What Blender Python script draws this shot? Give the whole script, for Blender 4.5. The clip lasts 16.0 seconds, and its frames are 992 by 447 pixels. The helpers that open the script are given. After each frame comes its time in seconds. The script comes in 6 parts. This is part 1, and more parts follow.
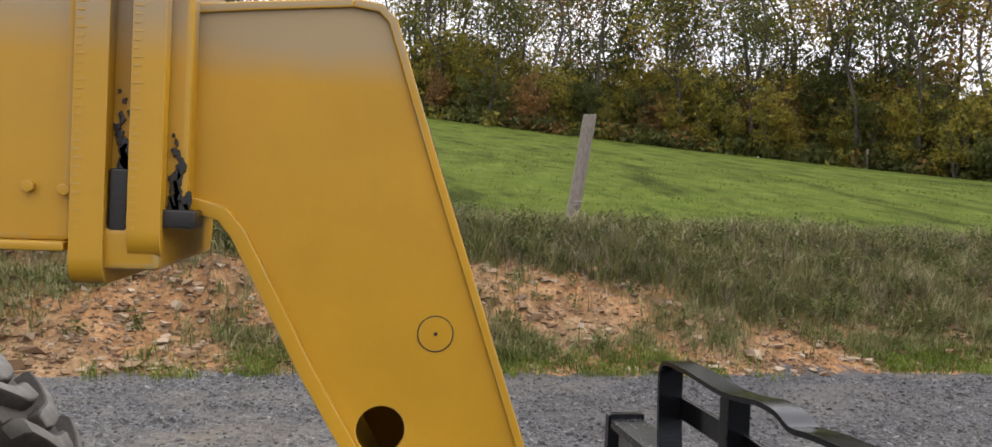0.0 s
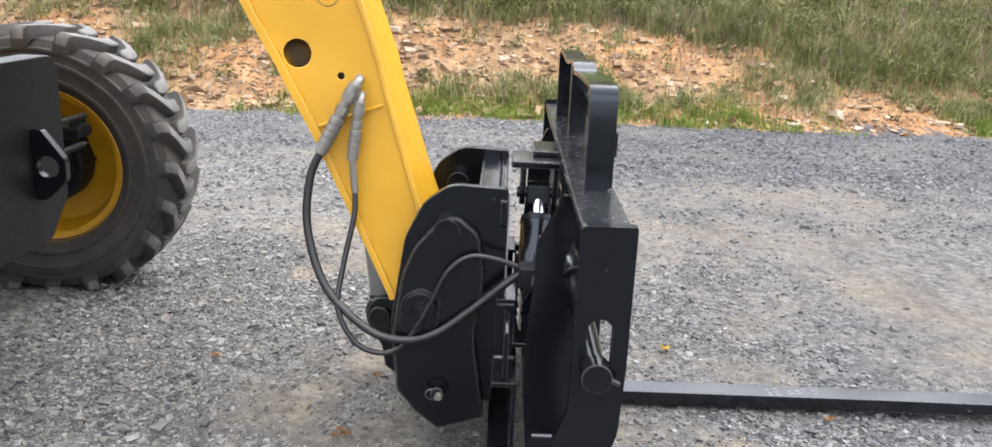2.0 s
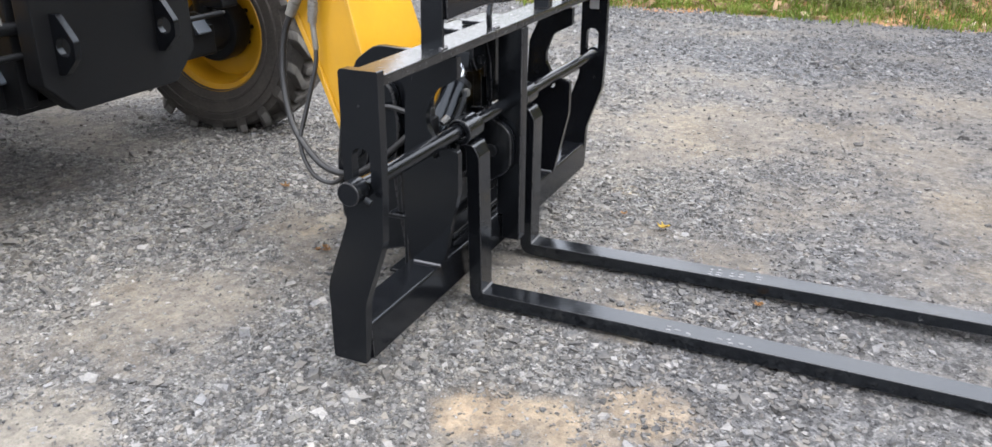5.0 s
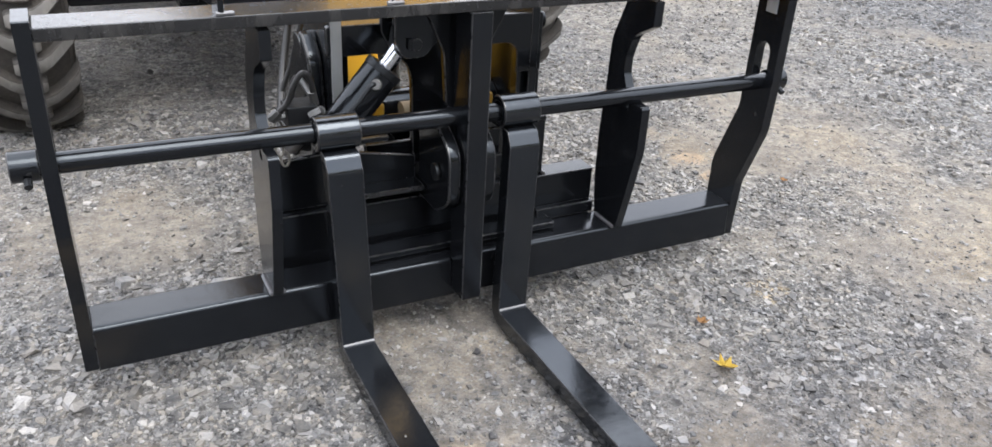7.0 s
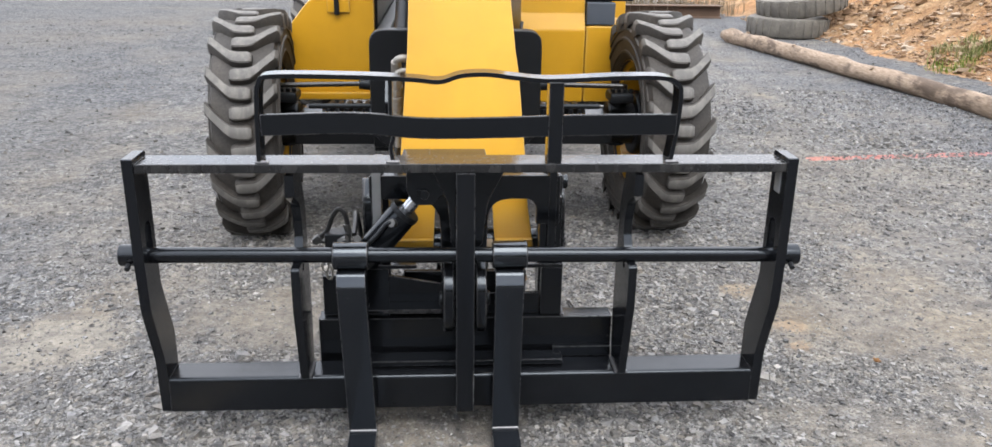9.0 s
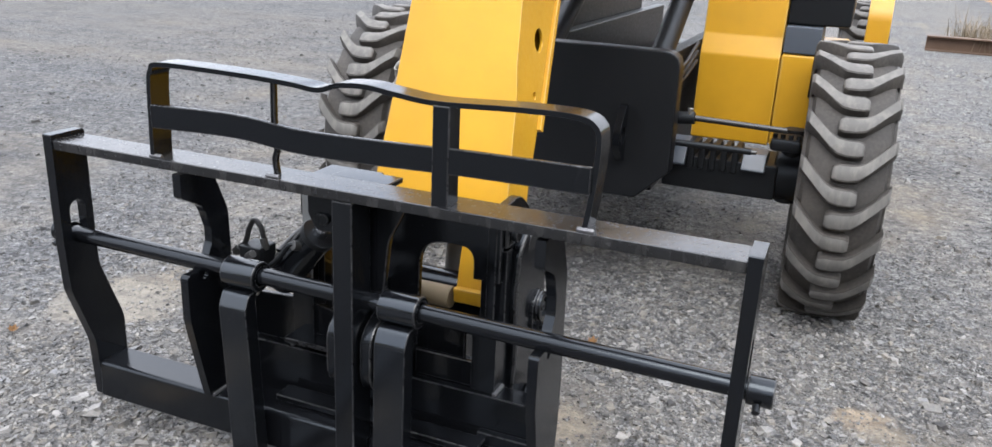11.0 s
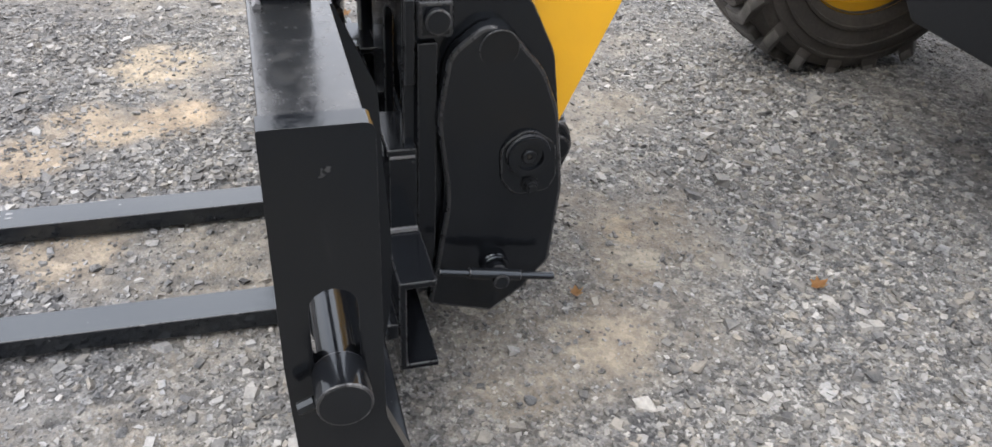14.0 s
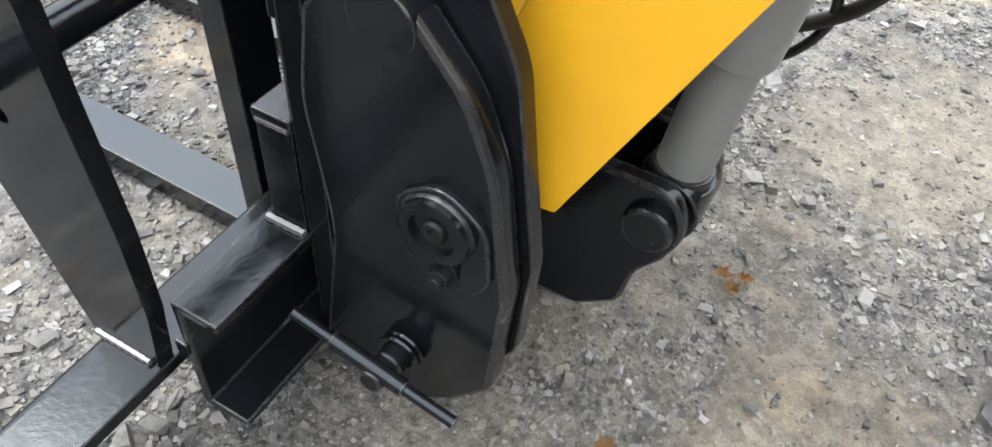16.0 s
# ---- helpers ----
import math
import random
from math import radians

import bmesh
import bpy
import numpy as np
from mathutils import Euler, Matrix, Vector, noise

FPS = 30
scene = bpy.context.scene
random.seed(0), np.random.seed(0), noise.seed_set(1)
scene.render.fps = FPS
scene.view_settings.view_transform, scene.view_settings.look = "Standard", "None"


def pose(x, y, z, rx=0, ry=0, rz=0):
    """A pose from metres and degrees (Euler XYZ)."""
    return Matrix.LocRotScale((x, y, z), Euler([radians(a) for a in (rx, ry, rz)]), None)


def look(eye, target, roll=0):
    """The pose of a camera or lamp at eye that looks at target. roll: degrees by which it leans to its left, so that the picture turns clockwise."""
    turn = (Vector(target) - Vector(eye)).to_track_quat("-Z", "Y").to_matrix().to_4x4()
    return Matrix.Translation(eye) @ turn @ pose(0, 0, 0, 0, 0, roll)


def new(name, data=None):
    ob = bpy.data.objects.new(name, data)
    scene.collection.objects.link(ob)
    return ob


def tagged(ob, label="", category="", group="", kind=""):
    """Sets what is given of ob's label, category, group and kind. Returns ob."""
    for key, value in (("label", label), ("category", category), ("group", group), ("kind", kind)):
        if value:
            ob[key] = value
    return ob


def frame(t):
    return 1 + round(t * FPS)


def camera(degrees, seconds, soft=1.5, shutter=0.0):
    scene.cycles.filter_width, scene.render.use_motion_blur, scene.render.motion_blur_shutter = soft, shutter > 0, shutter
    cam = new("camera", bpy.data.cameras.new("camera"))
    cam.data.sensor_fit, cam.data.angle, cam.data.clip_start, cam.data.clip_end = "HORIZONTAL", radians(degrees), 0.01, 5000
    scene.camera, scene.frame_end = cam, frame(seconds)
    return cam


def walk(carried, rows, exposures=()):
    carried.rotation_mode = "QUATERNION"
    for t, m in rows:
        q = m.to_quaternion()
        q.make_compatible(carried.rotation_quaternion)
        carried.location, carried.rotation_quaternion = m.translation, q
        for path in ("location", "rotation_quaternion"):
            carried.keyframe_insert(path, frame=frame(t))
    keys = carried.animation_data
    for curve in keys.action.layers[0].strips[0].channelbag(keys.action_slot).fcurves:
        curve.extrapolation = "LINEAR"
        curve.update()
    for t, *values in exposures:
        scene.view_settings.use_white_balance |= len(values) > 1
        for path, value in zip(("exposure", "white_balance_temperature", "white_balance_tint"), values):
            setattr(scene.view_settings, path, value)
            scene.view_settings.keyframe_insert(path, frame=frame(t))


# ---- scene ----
cam = camera(59.9, 16.0)
PATH = [
    (0, (-1.524, 0.898, 1.481), (0.444, 0.547, 1.446), 2.4),
    (0.5, (-1.818, 0.759, 1.458), (0.161, 0.518, 1.306), 2.8),
    (1, (-2.062, 0.513, 1.419), (-0.084, 0.38, 1.151), 2.8),
    (1.5, (-2.238, 0.353, 1.4), (-0.283, 0.289, 0.98), 2.9),
    (1.9, (-2.449, 0.286, 1.347), (-0.519, 0.275, 0.821), 2.7),
    (2, (-2.498, 0.269, 1.34), (-0.575, 0.275, 0.793), 2.6),
    (2.5, (-2.66, 0.123, 1.344), (-0.763, 0.219, 0.716), 2.2),
    (3, (-2.827, -0.061, 1.34), (-0.943, 0.101, 0.687), 2.0),
    (3.5, (-3.101, -0.186, 1.341), (-1.214, 0.003, 0.704), 1.4),
    (4, (-3.161, -0.406, 1.362), (-1.292, -0.122, 0.71), 1.0),
    (4.2, (-3.112, -0.555, 1.352), (-1.261, -0.187, 0.689), 0.7),
    (6.3, (-1.428, -1.576, 1.338), (-0.238, -0.256, 0.42), 1.7),
    (6.5, (-1.264, -1.644, 1.326), (-0.161, -0.244, 0.419), 2.3),
    (7, (-0.835, -1.687, 1.312), (-0.008, -0.117, 0.39), 3.2),
    (7.5, (-0.449, -1.691, 1.338), (0.1, -0.015, 0.395), 2.8),
    (8, (-0.175, -1.849, 1.396), (0.157, -0.089, 0.506), 1.9),
    (8.5, (-0.113, -2.094, 1.433), (0.099, -0.254, 0.676), 1.5),
    (9, (-0.075, -2.249, 1.488), (0.053, -0.363, 0.835), 0.9),
    (9.2, (-0.029, -2.259, 1.51), (0.067, -0.367, 0.869), 0.9),
    (11.5, (1.361, -1.495, 1.407), (0.41, 0.122, 0.713), 2.5),
    (12, (1.687, -1.496, 1.361), (0.538, -0.079, 0.541), 0.9),
    (12.5, (1.877, -1.251, 1.356), (0.586, -0.021, 0.449), 0.1),
    (13, (1.863, -0.84, 1.366), (0.458, 0.181, 0.375), -0.1),
    (13.5, (1.815, -0.379, 1.333), (0.3, 0.4, 0.285), 0.7),
    (14, (1.623, 0.011, 1.273), (0.051, 0.5, 0.137), 3.4),
    (14.5, (1.417, 0.351, 1.21), (-0.166, 0.495, -0.004), 4.6),
    (15, (1.154, 0.588, 1.157), (-0.34, 0.391, -0.159), 5.6),
    (15.5, (0.922, 0.672, 1.118), (-0.428, 0.253, -0.297), 6.4),
    (16, (0.81, 0.777, 1.105), (-0.408, 0.158, -0.356), 4.4),
]
EXPOSURE = [(0.0, 0.47, 6750, 12), (0.5, 0.82, 6550, 11), (1.0, 1.12, 6480, 10), (1.5, 1.37, 6400, 10), (2.0, 1.57, 6360, 10), (3.0, 1.56, 6380, 10), (4.0, 1.50, 6380, 10), (6.5, 1.48, 6350, 10), (8.0, 1.43, 6350, 10), (9.0, 1.23, 6350, 10), (11.5, 1.28, 6200, 10),
            (12.5, 1.41, 6380, 13), (13.5, 1.45, 6450, 10), (14.0, 1.49, 6450, 10), (14.5, 1.87, 6480, 9), (15.0, 1.89, 6450, 6), (16.0, 1.87, 6450, 6)]
walk(cam, [(t, look(e, g, r)) for t, e, g, r in PATH], EXPOSURE)

# ---- world, sun, exposure ----
world = bpy.data.worlds.new("sky")
scene.world = world
world.use_nodes = True
wn, wl = world.node_tree.nodes, world.node_tree.links
wn.clear()
w_out = wn.new("ShaderNodeOutputWorld")
w_bg = wn.new("ShaderNodeBackground")
w_sky = wn.new("ShaderNodeTexSky")
w_sky.sky_type = "NISHITA"
w_sky.sun_disc = False
w_sky.sun_elevation = radians(58)
w_sky.sun_rotation = radians(168)
w_co = wn.new("ShaderNodeTexCoord")
w_noise = wn.new("ShaderNodeTexNoise")
w_noise.inputs["Scale"].default_value = 4.5
w_noise.inputs["Detail"].default_value = 6
w_ramp = wn.new("ShaderNodeValToRGB")
w_ramp.color_ramp.elements[0].position = 0.30
w_ramp.color_ramp.elements[1].position = 0.52
w_ramp.color_ramp.elements[0].color = (0.5, 0.5, 0.5, 1)
w_mix = wn.new("ShaderNodeMix")
w_mix.data_type = "RGBA"
# an overcast sky is brightest overhead and dims towards the horizon
w_sep = wn.new("ShaderNodeSeparateXYZ")
w_rise = wn.new("ShaderNodeMapRange")
w_rise.inputs["To Min"].default_value, w_rise.inputs["To Max"].default_value = 0.50, 1.24
w_cloud = wn.new("ShaderNodeMix")
w_cloud.data_type, w_cloud.blend_type = "RGBA", "MULTIPLY"
w_cloud.inputs[0].default_value = 1.0
w_cloud.inputs[6].default_value = (10.4, 10.45, 11.0, 1)
wl.new(w_co.outputs["Generated"], w_sep.inputs[0])
wl.new(w_sep.outputs[2], w_rise.inputs["Value"])
wl.new(w_rise.outputs[0], w_cloud.inputs[7])
wl.new(w_cloud.outputs[2], w_mix.inputs[7])
wl.new(w_co.outputs["Generated"], w_noise.inputs["Vector"])
wl.new(w_noise.outputs["Fac"], w_ramp.inputs["Fac"])
wl.new(w_ramp.outputs["Color"], w_mix.inputs[0])
wl.new(w_sky.outputs["Color"], w_mix.inputs[6])
wl.new(w_mix.outputs[2], w_bg.inputs["Color"])
w_bg.inputs["Strength"].default_value = 0.15
wl.new(w_bg.outputs["Background"], w_out.inputs["Surface"])

sun = new("sun", bpy.data.lights.new("sun", "SUN"))
sun.data.energy = 1.25
sun.data.angle = radians(35)
sun.data.color = (1.0, 0.96, 0.9)
# the sky's sun_rotation 168 degrees: the sun stands over -y, a little to +x
sun.matrix_world = look((1.1, -5.2, 8.5), (0, 0, 0))


# ---- materials ----
def mat(name):
    m = bpy.data.materials.new(name)
    m.use_nodes = True
    nt = m.node_tree
    return m, nt, nt.nodes["Principled BSDF"]


def nd(nt, kind, **kw):
    n = nt.nodes.new(kind)
    for k, v in kw.items():
        n.inputs[k].default_value = v
    return n


def coords(nt, scale=1.0):
    """Object coordinates."""
    tc = nt.nodes.new("ShaderNodeTexCoord")
    mp = nd(nt, "ShaderNodeMapping")
    mp.inputs["Scale"].default_value = (scale, scale, scale) if not isinstance(scale, tuple) else scale
    nt.links.new(tc.outputs["Object"], mp.inputs["Vector"])
    return mp.outputs["Vector"]


def noise_tex(nt, vec, scale, detail=4.0, rough=0.55):
    n = nd(nt, "ShaderNodeTexNoise", Scale=scale, Detail=detail, Roughness=rough)
    nt.links.new(vec, n.inputs["Vector"])
    return n.outputs["Fac"]


def ramp(nt, fac, stops):
    r = nt.nodes.new("ShaderNodeValToRGB")
    els = r.color_ramp.elements
    while len(els) < len(stops):
        els.new(0.5)
    for e, (p, c) in zip(els, stops):
        e.position = p
        e.color = (*c, 1) if len(c) == 3 else c
    nt.links.new(fac, r.inputs["Fac"])
    return r.outputs["Color"]


def grey(a):
    return (a, a, a)


def mix(nt, fac, a, b, blend="MIX"):
    m = nt.nodes.new("ShaderNodeMix")
    m.data_type, m.blend_type = "RGBA", blend
    for sock, v in ((0, fac), (6, a), (7, b)):
        if isinstance(v, tuple):
            m.inputs[sock].default_value = (*v, 1)
        elif isinstance(v, (int, float)):
            m.inputs[sock].default_value = v
        else:
            nt.links.new(v, m.inputs[sock])
    return m.outputs[2]


def bump(nt, bsdf, height, strength, distance=0.01):
    b = nd(nt, "ShaderNodeBump", Strength=strength, Distance=distance)
    nt.links.new(height, b.inputs["Height"])
    nt.links.new(b.outputs["Normal"], bsdf.inputs["Normal"])


def paint(name, colour, rough, dirt_colour, dirt=0.5, wear=None, coat=0.0, spread=0.62, gloss=0.5):
    """Brushed or sprayed paint: faint mottling, dust in patches, orange-peel relief, rubbed spots."""
    m, nt, b = mat(name)
    v = coords(nt)
    big = noise_tex(nt, v, 3.5, 5)
    fine = noise_tex(nt, v, 60, 6, 0.7)
    mott = ramp(nt, big, [(0.3, tuple(c * 0.86 for c in colour)), (0.7, tuple(min(1, c * 1.08) for c in colour))])
    streak = noise_tex(nt, coords(nt, (9, 9, 2.2)), 3, 6, 0.65)
    mask = ramp(nt, streak, [(spread, grey(0)), (spread + 0.2, grey(dirt))])
    col = mix(nt, mask, mott, dirt_colour)
    if wear:
        spots = ramp(nt, noise_tex(nt, v, 38, 3, 0.6), [(0.70, grey(0)), (0.735, grey(1))])
        where = ramp(nt, noise_tex(nt, v, 5, 3), [(0.52, grey(0)), (0.66, grey(0.9))])
        both = mix(nt, 1.0, spots, where, "MULTIPLY")
        col = mix(nt, both, col, wear)
    nt.links.new(col, b.inputs["Base Color"])
    r = ramp(nt, fine, [(0.3, grey(max(0.05, rough - 0.08))), (0.75, grey(min(1, rough + 0.14)))])
    nt.links.new(r, b.inputs["Roughness"])
    b.inputs["Coat Weight"].default_value = coat
    b.inputs["Coat Roughness"].default_value = 0.10
    b.inputs["Specular IOR Level"].default_value = gloss
    bump(nt, b, noise_tex(nt, v, 140, 3), 0.10, 0.002)
    return m


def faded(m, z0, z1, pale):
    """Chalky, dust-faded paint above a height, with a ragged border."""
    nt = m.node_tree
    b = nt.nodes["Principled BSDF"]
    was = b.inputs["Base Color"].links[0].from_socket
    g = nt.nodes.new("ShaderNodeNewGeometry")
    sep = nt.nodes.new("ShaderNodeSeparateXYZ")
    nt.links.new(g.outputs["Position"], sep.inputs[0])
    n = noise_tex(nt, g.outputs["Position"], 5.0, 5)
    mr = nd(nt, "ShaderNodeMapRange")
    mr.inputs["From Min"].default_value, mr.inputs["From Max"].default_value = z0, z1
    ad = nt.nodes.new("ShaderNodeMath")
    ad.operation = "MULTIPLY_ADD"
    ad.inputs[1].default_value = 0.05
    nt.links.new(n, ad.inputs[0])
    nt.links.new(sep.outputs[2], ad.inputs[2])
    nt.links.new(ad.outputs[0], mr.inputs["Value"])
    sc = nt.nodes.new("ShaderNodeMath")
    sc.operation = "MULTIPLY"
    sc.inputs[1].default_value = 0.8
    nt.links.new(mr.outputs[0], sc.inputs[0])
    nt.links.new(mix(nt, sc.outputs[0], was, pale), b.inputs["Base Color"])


BLACK = paint("black_paint", (0.0042, 0.0046, 0.0056), 0.14, (0.024, 0.024, 0.025), 0.26, wear=(0.05, 0.05, 0.05), gloss=0.36)
BLACK_MATT = paint("black_matt_paint", (0.0074, 0.0076, 0.0082), 0.40, (0.018, 0.017, 0.016), 0.22, gloss=0.23)
FORK_BLACK = paint("fork_black_paint", (0.0044, 0.0049, 0.0060), 0.12, (0.028, 0.030, 0.034), 0.22, wear=(0.24, 0.24, 0.235), gloss=0.62)
for m_ in (BLACK, BLACK_MATT, FORK_BLACK):
    m_.node_tree.nodes["Principled BSDF"].inputs["Specular Tint"].default_value = (0.82, 0.91, 1.0, 1)
# black paled by dust and by mirrored sky put into the colour
BLACK_DUSTY_SHEEN = paint("dusty_black_paint", (0.009, 0.0095, 0.0105), 0.20, (0.045, 0.044, 0.043), 0.55, wear=(0.12, 0.12, 0.12), spread=0.50)
YELLOW = paint("yellow_paint", (0.455, 0.240, 0.010), 0.36, (0.33, 0.190, 0.030), 0.20, gloss=0.38)
YELLOW_DUSTY = paint("dusty_yellow_paint", (0.46, 0.245, 0.011), 0.42, (0.2604, 0.170, 0.050), 0.35)
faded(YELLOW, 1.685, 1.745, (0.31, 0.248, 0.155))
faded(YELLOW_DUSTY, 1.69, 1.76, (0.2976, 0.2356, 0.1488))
STEEL = paint("bare_steel", (0.30, 0.29, 0.28), 0.38, (0.14, 0.11, 0.08), 0.6)
STEEL.node_tree.nodes["Principled BSDF"].inputs["Metallic"].default_value = 0.75
CHROME = paint("chrome_rod", (0.48, 0.50, 0.54), 0.20, (0.45, 0.44, 0.42), 0.3)
CHROME.node_tree.nodes["Principled BSDF"].inputs["Metallic"].default_value = 1.0
GREY_PAINT = paint("grey_paint", (0.1612, 0.1612, 0.155), 0.4, (0.0868, 0.0744, 0.062), 0.5)
WELD = paint("weld_bead", (0.10, 0.10, 0.105), 0.35, (0.2, 0.2, 0.2), 0.4)
WELD.node_tree.nodes["Principled BSDF"].inputs["Metallic"].default_value = 0.4
HOSE = paint("rubber_hose", (0.010, 0.010, 0.0105), 0.42, (0.04, 0.039, 0.037), 0.3)
# greased parts; also the shade painted into the front slot and bolt sockets
GREASE_AND_SHADE = paint("dark_grease", (0.012, 0.011, 0.010), 0.3, (0.07, 0.05, 0.03), 0.5)
SCUFF = paint("scuffed_bare_metal", (0.105, 0.107, 0.111), 0.45, (0.045, 0.046, 0.048), 0.6)
PALE = paint("rubbed_pale_patch", (0.2108, 0.217, 0.2232), 0.42, (0.0992, 0.093, 0.0868), 0.6)
EDGE = paint("rubbed_black_edge", (0.014, 0.0145, 0.016), 0.28, (0.20, 0.20, 0.20), 0.7, spread=0.60)
YELLOW_EDGE = paint("rubbed_yellow_edge", (0.47, 0.265, 0.026), 0.36, (0.34, 0.27, 0.14), 0.6, spread=0.5)
EDGE_OF = {"black_paint": EDGE, "fork_black_paint": EDGE, "yellow_paint": YELLOW_EDGE, "dusty_yellow_paint": YELLOW_EDGE}
RUST = paint("rusty_steel", (0.085, 0.050, 0.030), 0.75, (0.16, 0.12, 0.09), 0.6)
DULL_STEEL = paint("dull_steel", (0.20, 0.19, 0.17), 0.44, (0.10, 0.075, 0.05), 0.7)
DULL_STEEL.node_tree.nodes["Principled BSDF"].inputs["Metallic"].default_value = 0.5
TAN_DUST = paint("dust_caked_steel", (0.20, 0.155, 0.095), 0.7, (0.10, 0.075, 0.045), 0.6)
DARK_STEEL = paint("oily_steel", (0.10, 0.10, 0.098), 0.34, (0.04, 0.035, 0.03), 0.7)
DARK_STEEL.node_tree.nodes["Principled BSDF"].inputs["Metallic"].default_value = 0.8
# the pads' sky reflection is put into this bluish grey
PAD_SHEEN = paint("bluish_grey_paint", (0.062, 0.073, 0.090), 0.34, (0.062, 0.062, 0.062), 0.5)
LABEL_GREY = paint("blue_grey_paint", (0.0558, 0.0651, 0.0806), 0.4, (0.124, 0.1178, 0.1054), 0.4)


def rubber(name="tyre_rubber", base=(0.0185, 0.0172, 0.016), dusty=(0.058, 0.050, 0.042)):
    m, nt, b = mat(name)
    v = coords(nt)
    dust = ramp(nt, noise_tex(nt, v, 7, 6, 0.65), [(0.36, grey(0.15)), (0.72, grey(0.8))])
    col = mix(nt, dust, base, dusty)
    fine = ramp(nt, noise_tex(nt, v, 90, 4), [(0.35, grey(0.75)), (0.7, grey(1.2))])
    nt.links.new(mix(nt, 1.0, col, fine, "MULTIPLY"), b.inputs["Base Color"])
    b.inputs["Roughness"].default_value = 0.72
    bump(nt, b, noise_tex(nt, v, 60, 5), 0.25, 0.004)
    return m


TYRE = rubber()
OLD_TYRE = rubber("old_tyre_rubber", (0.060, 0.055, 0.048), (0.155, 0.140, 0.115))
TREAD_TOP = paint("worn_tread_rubber", (0.098, 0.094, 0.088), 0.75, (0.165, 0.155, 0.140), 0.7, spread=0.45)
EDGE_OF["tyre_rubber"] = TREAD_TOP


def timber(name, a, c, scale=(1, 1, 1)):
    m, nt, b = mat(name)
    v = coords(nt, scale)
    n = noise_tex(nt, v, 14, 6, 0.65)
    col = ramp(nt, n, [(0.3, a), (0.7, c)])
    nt.links.new(col, b.inputs["Base Color"])
    b.inputs["Roughness"].default_value = 0.85
    bump(nt, b, n, 0.5, 0.01)
    return m


POST_WOOD = timber("weathered_wood", (0.10, 0.085, 0.07), (0.27, 0.235, 0.20), (6, 6, 0.7))
LOG_WOOD = timber("peeled_log_wood", (0.120, 0.078, 0.048), (0.30, 0.232, 0.170), (5, 0.6, 5))
nt_ = LOG_WOOD.node_tree
bark_ = ramp(nt_, noise_tex(nt_, coords(nt_, (1.6, 0.8, 1.6)), 2.4, 7, 0.7), [(0.50, grey(0)), (0.60, grey(0.85))])
wood_ = nt_.nodes["Principled BSDF"].inputs["Base Color"].links[0].from_socket
nt_.links.new(mix(nt_, bark_, wood_, (0.055, 0.036, 0.024)), nt_.nodes["Principled BSDF"].inputs["Base Color"])
BARK = timber("grey_bark", (0.042, 0.036, 0.030), (0.115, 0.098, 0.082), (3, 3, 0.6))


def leaf_mat(name, stops, trans=0.25, scale=1.2):
    """Leaves or blades: colour varies from clump to clump and from leaf to leaf."""
    m, nt, b = mat(name)
    g = nt.nodes.new("ShaderNodeNewGeometry")
    clump = ramp(nt, noise_tex(nt, g.outputs["Position"], scale, 4, 0.6), [(0.32, grey(0.0)), (0.68, grey(0.62))])
    ad = nt.nodes.new("ShaderNodeMath")
    ad.operation = "MULTIPLY_ADD"
    ad.inputs[1].default_value = 0.38
    nt.links.new(g.outputs["Random Per Island"], ad.inputs[0])
    nt.links.new(clump, ad.inputs[2])
    col = ramp(nt, ad.outputs[0], stops)
    nt.links.new(col, b.inputs["Base Color"])
    b.inputs["Roughness"].default_value = 0.6
    b.inputs["Specular IOR Level"].default_value = 0.25
    t = nt.nodes.new("ShaderNodeBsdfTranslucent")
    nt.links.new(col, t.inputs["Color"])
    ms = nt.nodes.new("ShaderNodeMixShader")
    ms.inputs[0].default_value = trans
    nt.links.new(b.outputs[0], ms.inputs[1])
    nt.links.new(t.outputs[0], ms.inputs[2])
    nt.links.new(ms.outputs[0], nt.nodes["Material Output"].inputs["Surface"])
    return m


LEAF_GREEN = leaf_mat("green_leaves", [(0.0, (0.050, 0.067, 0.022)), (0.5, (0.102, 0.116, 0.032)), (1.0, (0.186, 0.1798, 0.0403))], trans=0.4, scale=0.5)
LEAF_YELLOW = leaf_mat("yellowing_leaves", [(0.0, (0.1054, 0.1178, 0.0248)), (0.5, (0.2728, 0.2356, 0.0403)), (1.0, (0.4216, 0.3224, 0.0558))], trans=0.4, scale=0.5)
LEAF_RUST = leaf_mat("rust_leaves", [(0.0, (0.1054, 0.0806, 0.0341)), (0.5, (0.2418, 0.1364, 0.0496)), (1.0, (0.3596, 0.1984, 0.062))], trans=0.4, scale=0.5)
GRASS_TALL = leaf_mat("tall_grass", [(0.0, (0.046, 0.058, 0.018)), (0.34, (0.118, 0.130, 0.042)), (0.66, (0.205, 0.200, 0.085)), (1.0, (0.42, 0.35, 0.23))], scale=2.6)
GRASS_LUSH = leaf_mat("lush_grass", [(0.0, (0.0434, 0.0713, 0.0087)), (0.5, (0.1116, 0.1612, 0.0198)), (1.0, (0.2046, 0.2294, 0.0496))], scale=2.0)
PASTURE = leaf_mat("pasture_blades", [(0.0, (0.058, 0.084, 0.012)), (0.5, (0.088, 0.117, 0.019)), (1.0, (0.130, 0.150, 0.033))], trans=0.5, scale=0.6)
WEED_DRY = leaf_mat("dry_weeds", [(0.0, (0.0806, 0.0682, 0.0403)), (0.5, (0.1767, 0.1395, 0.093)), (1.0, (0.2604, 0.2139, 0.1581))], scale=2.0)
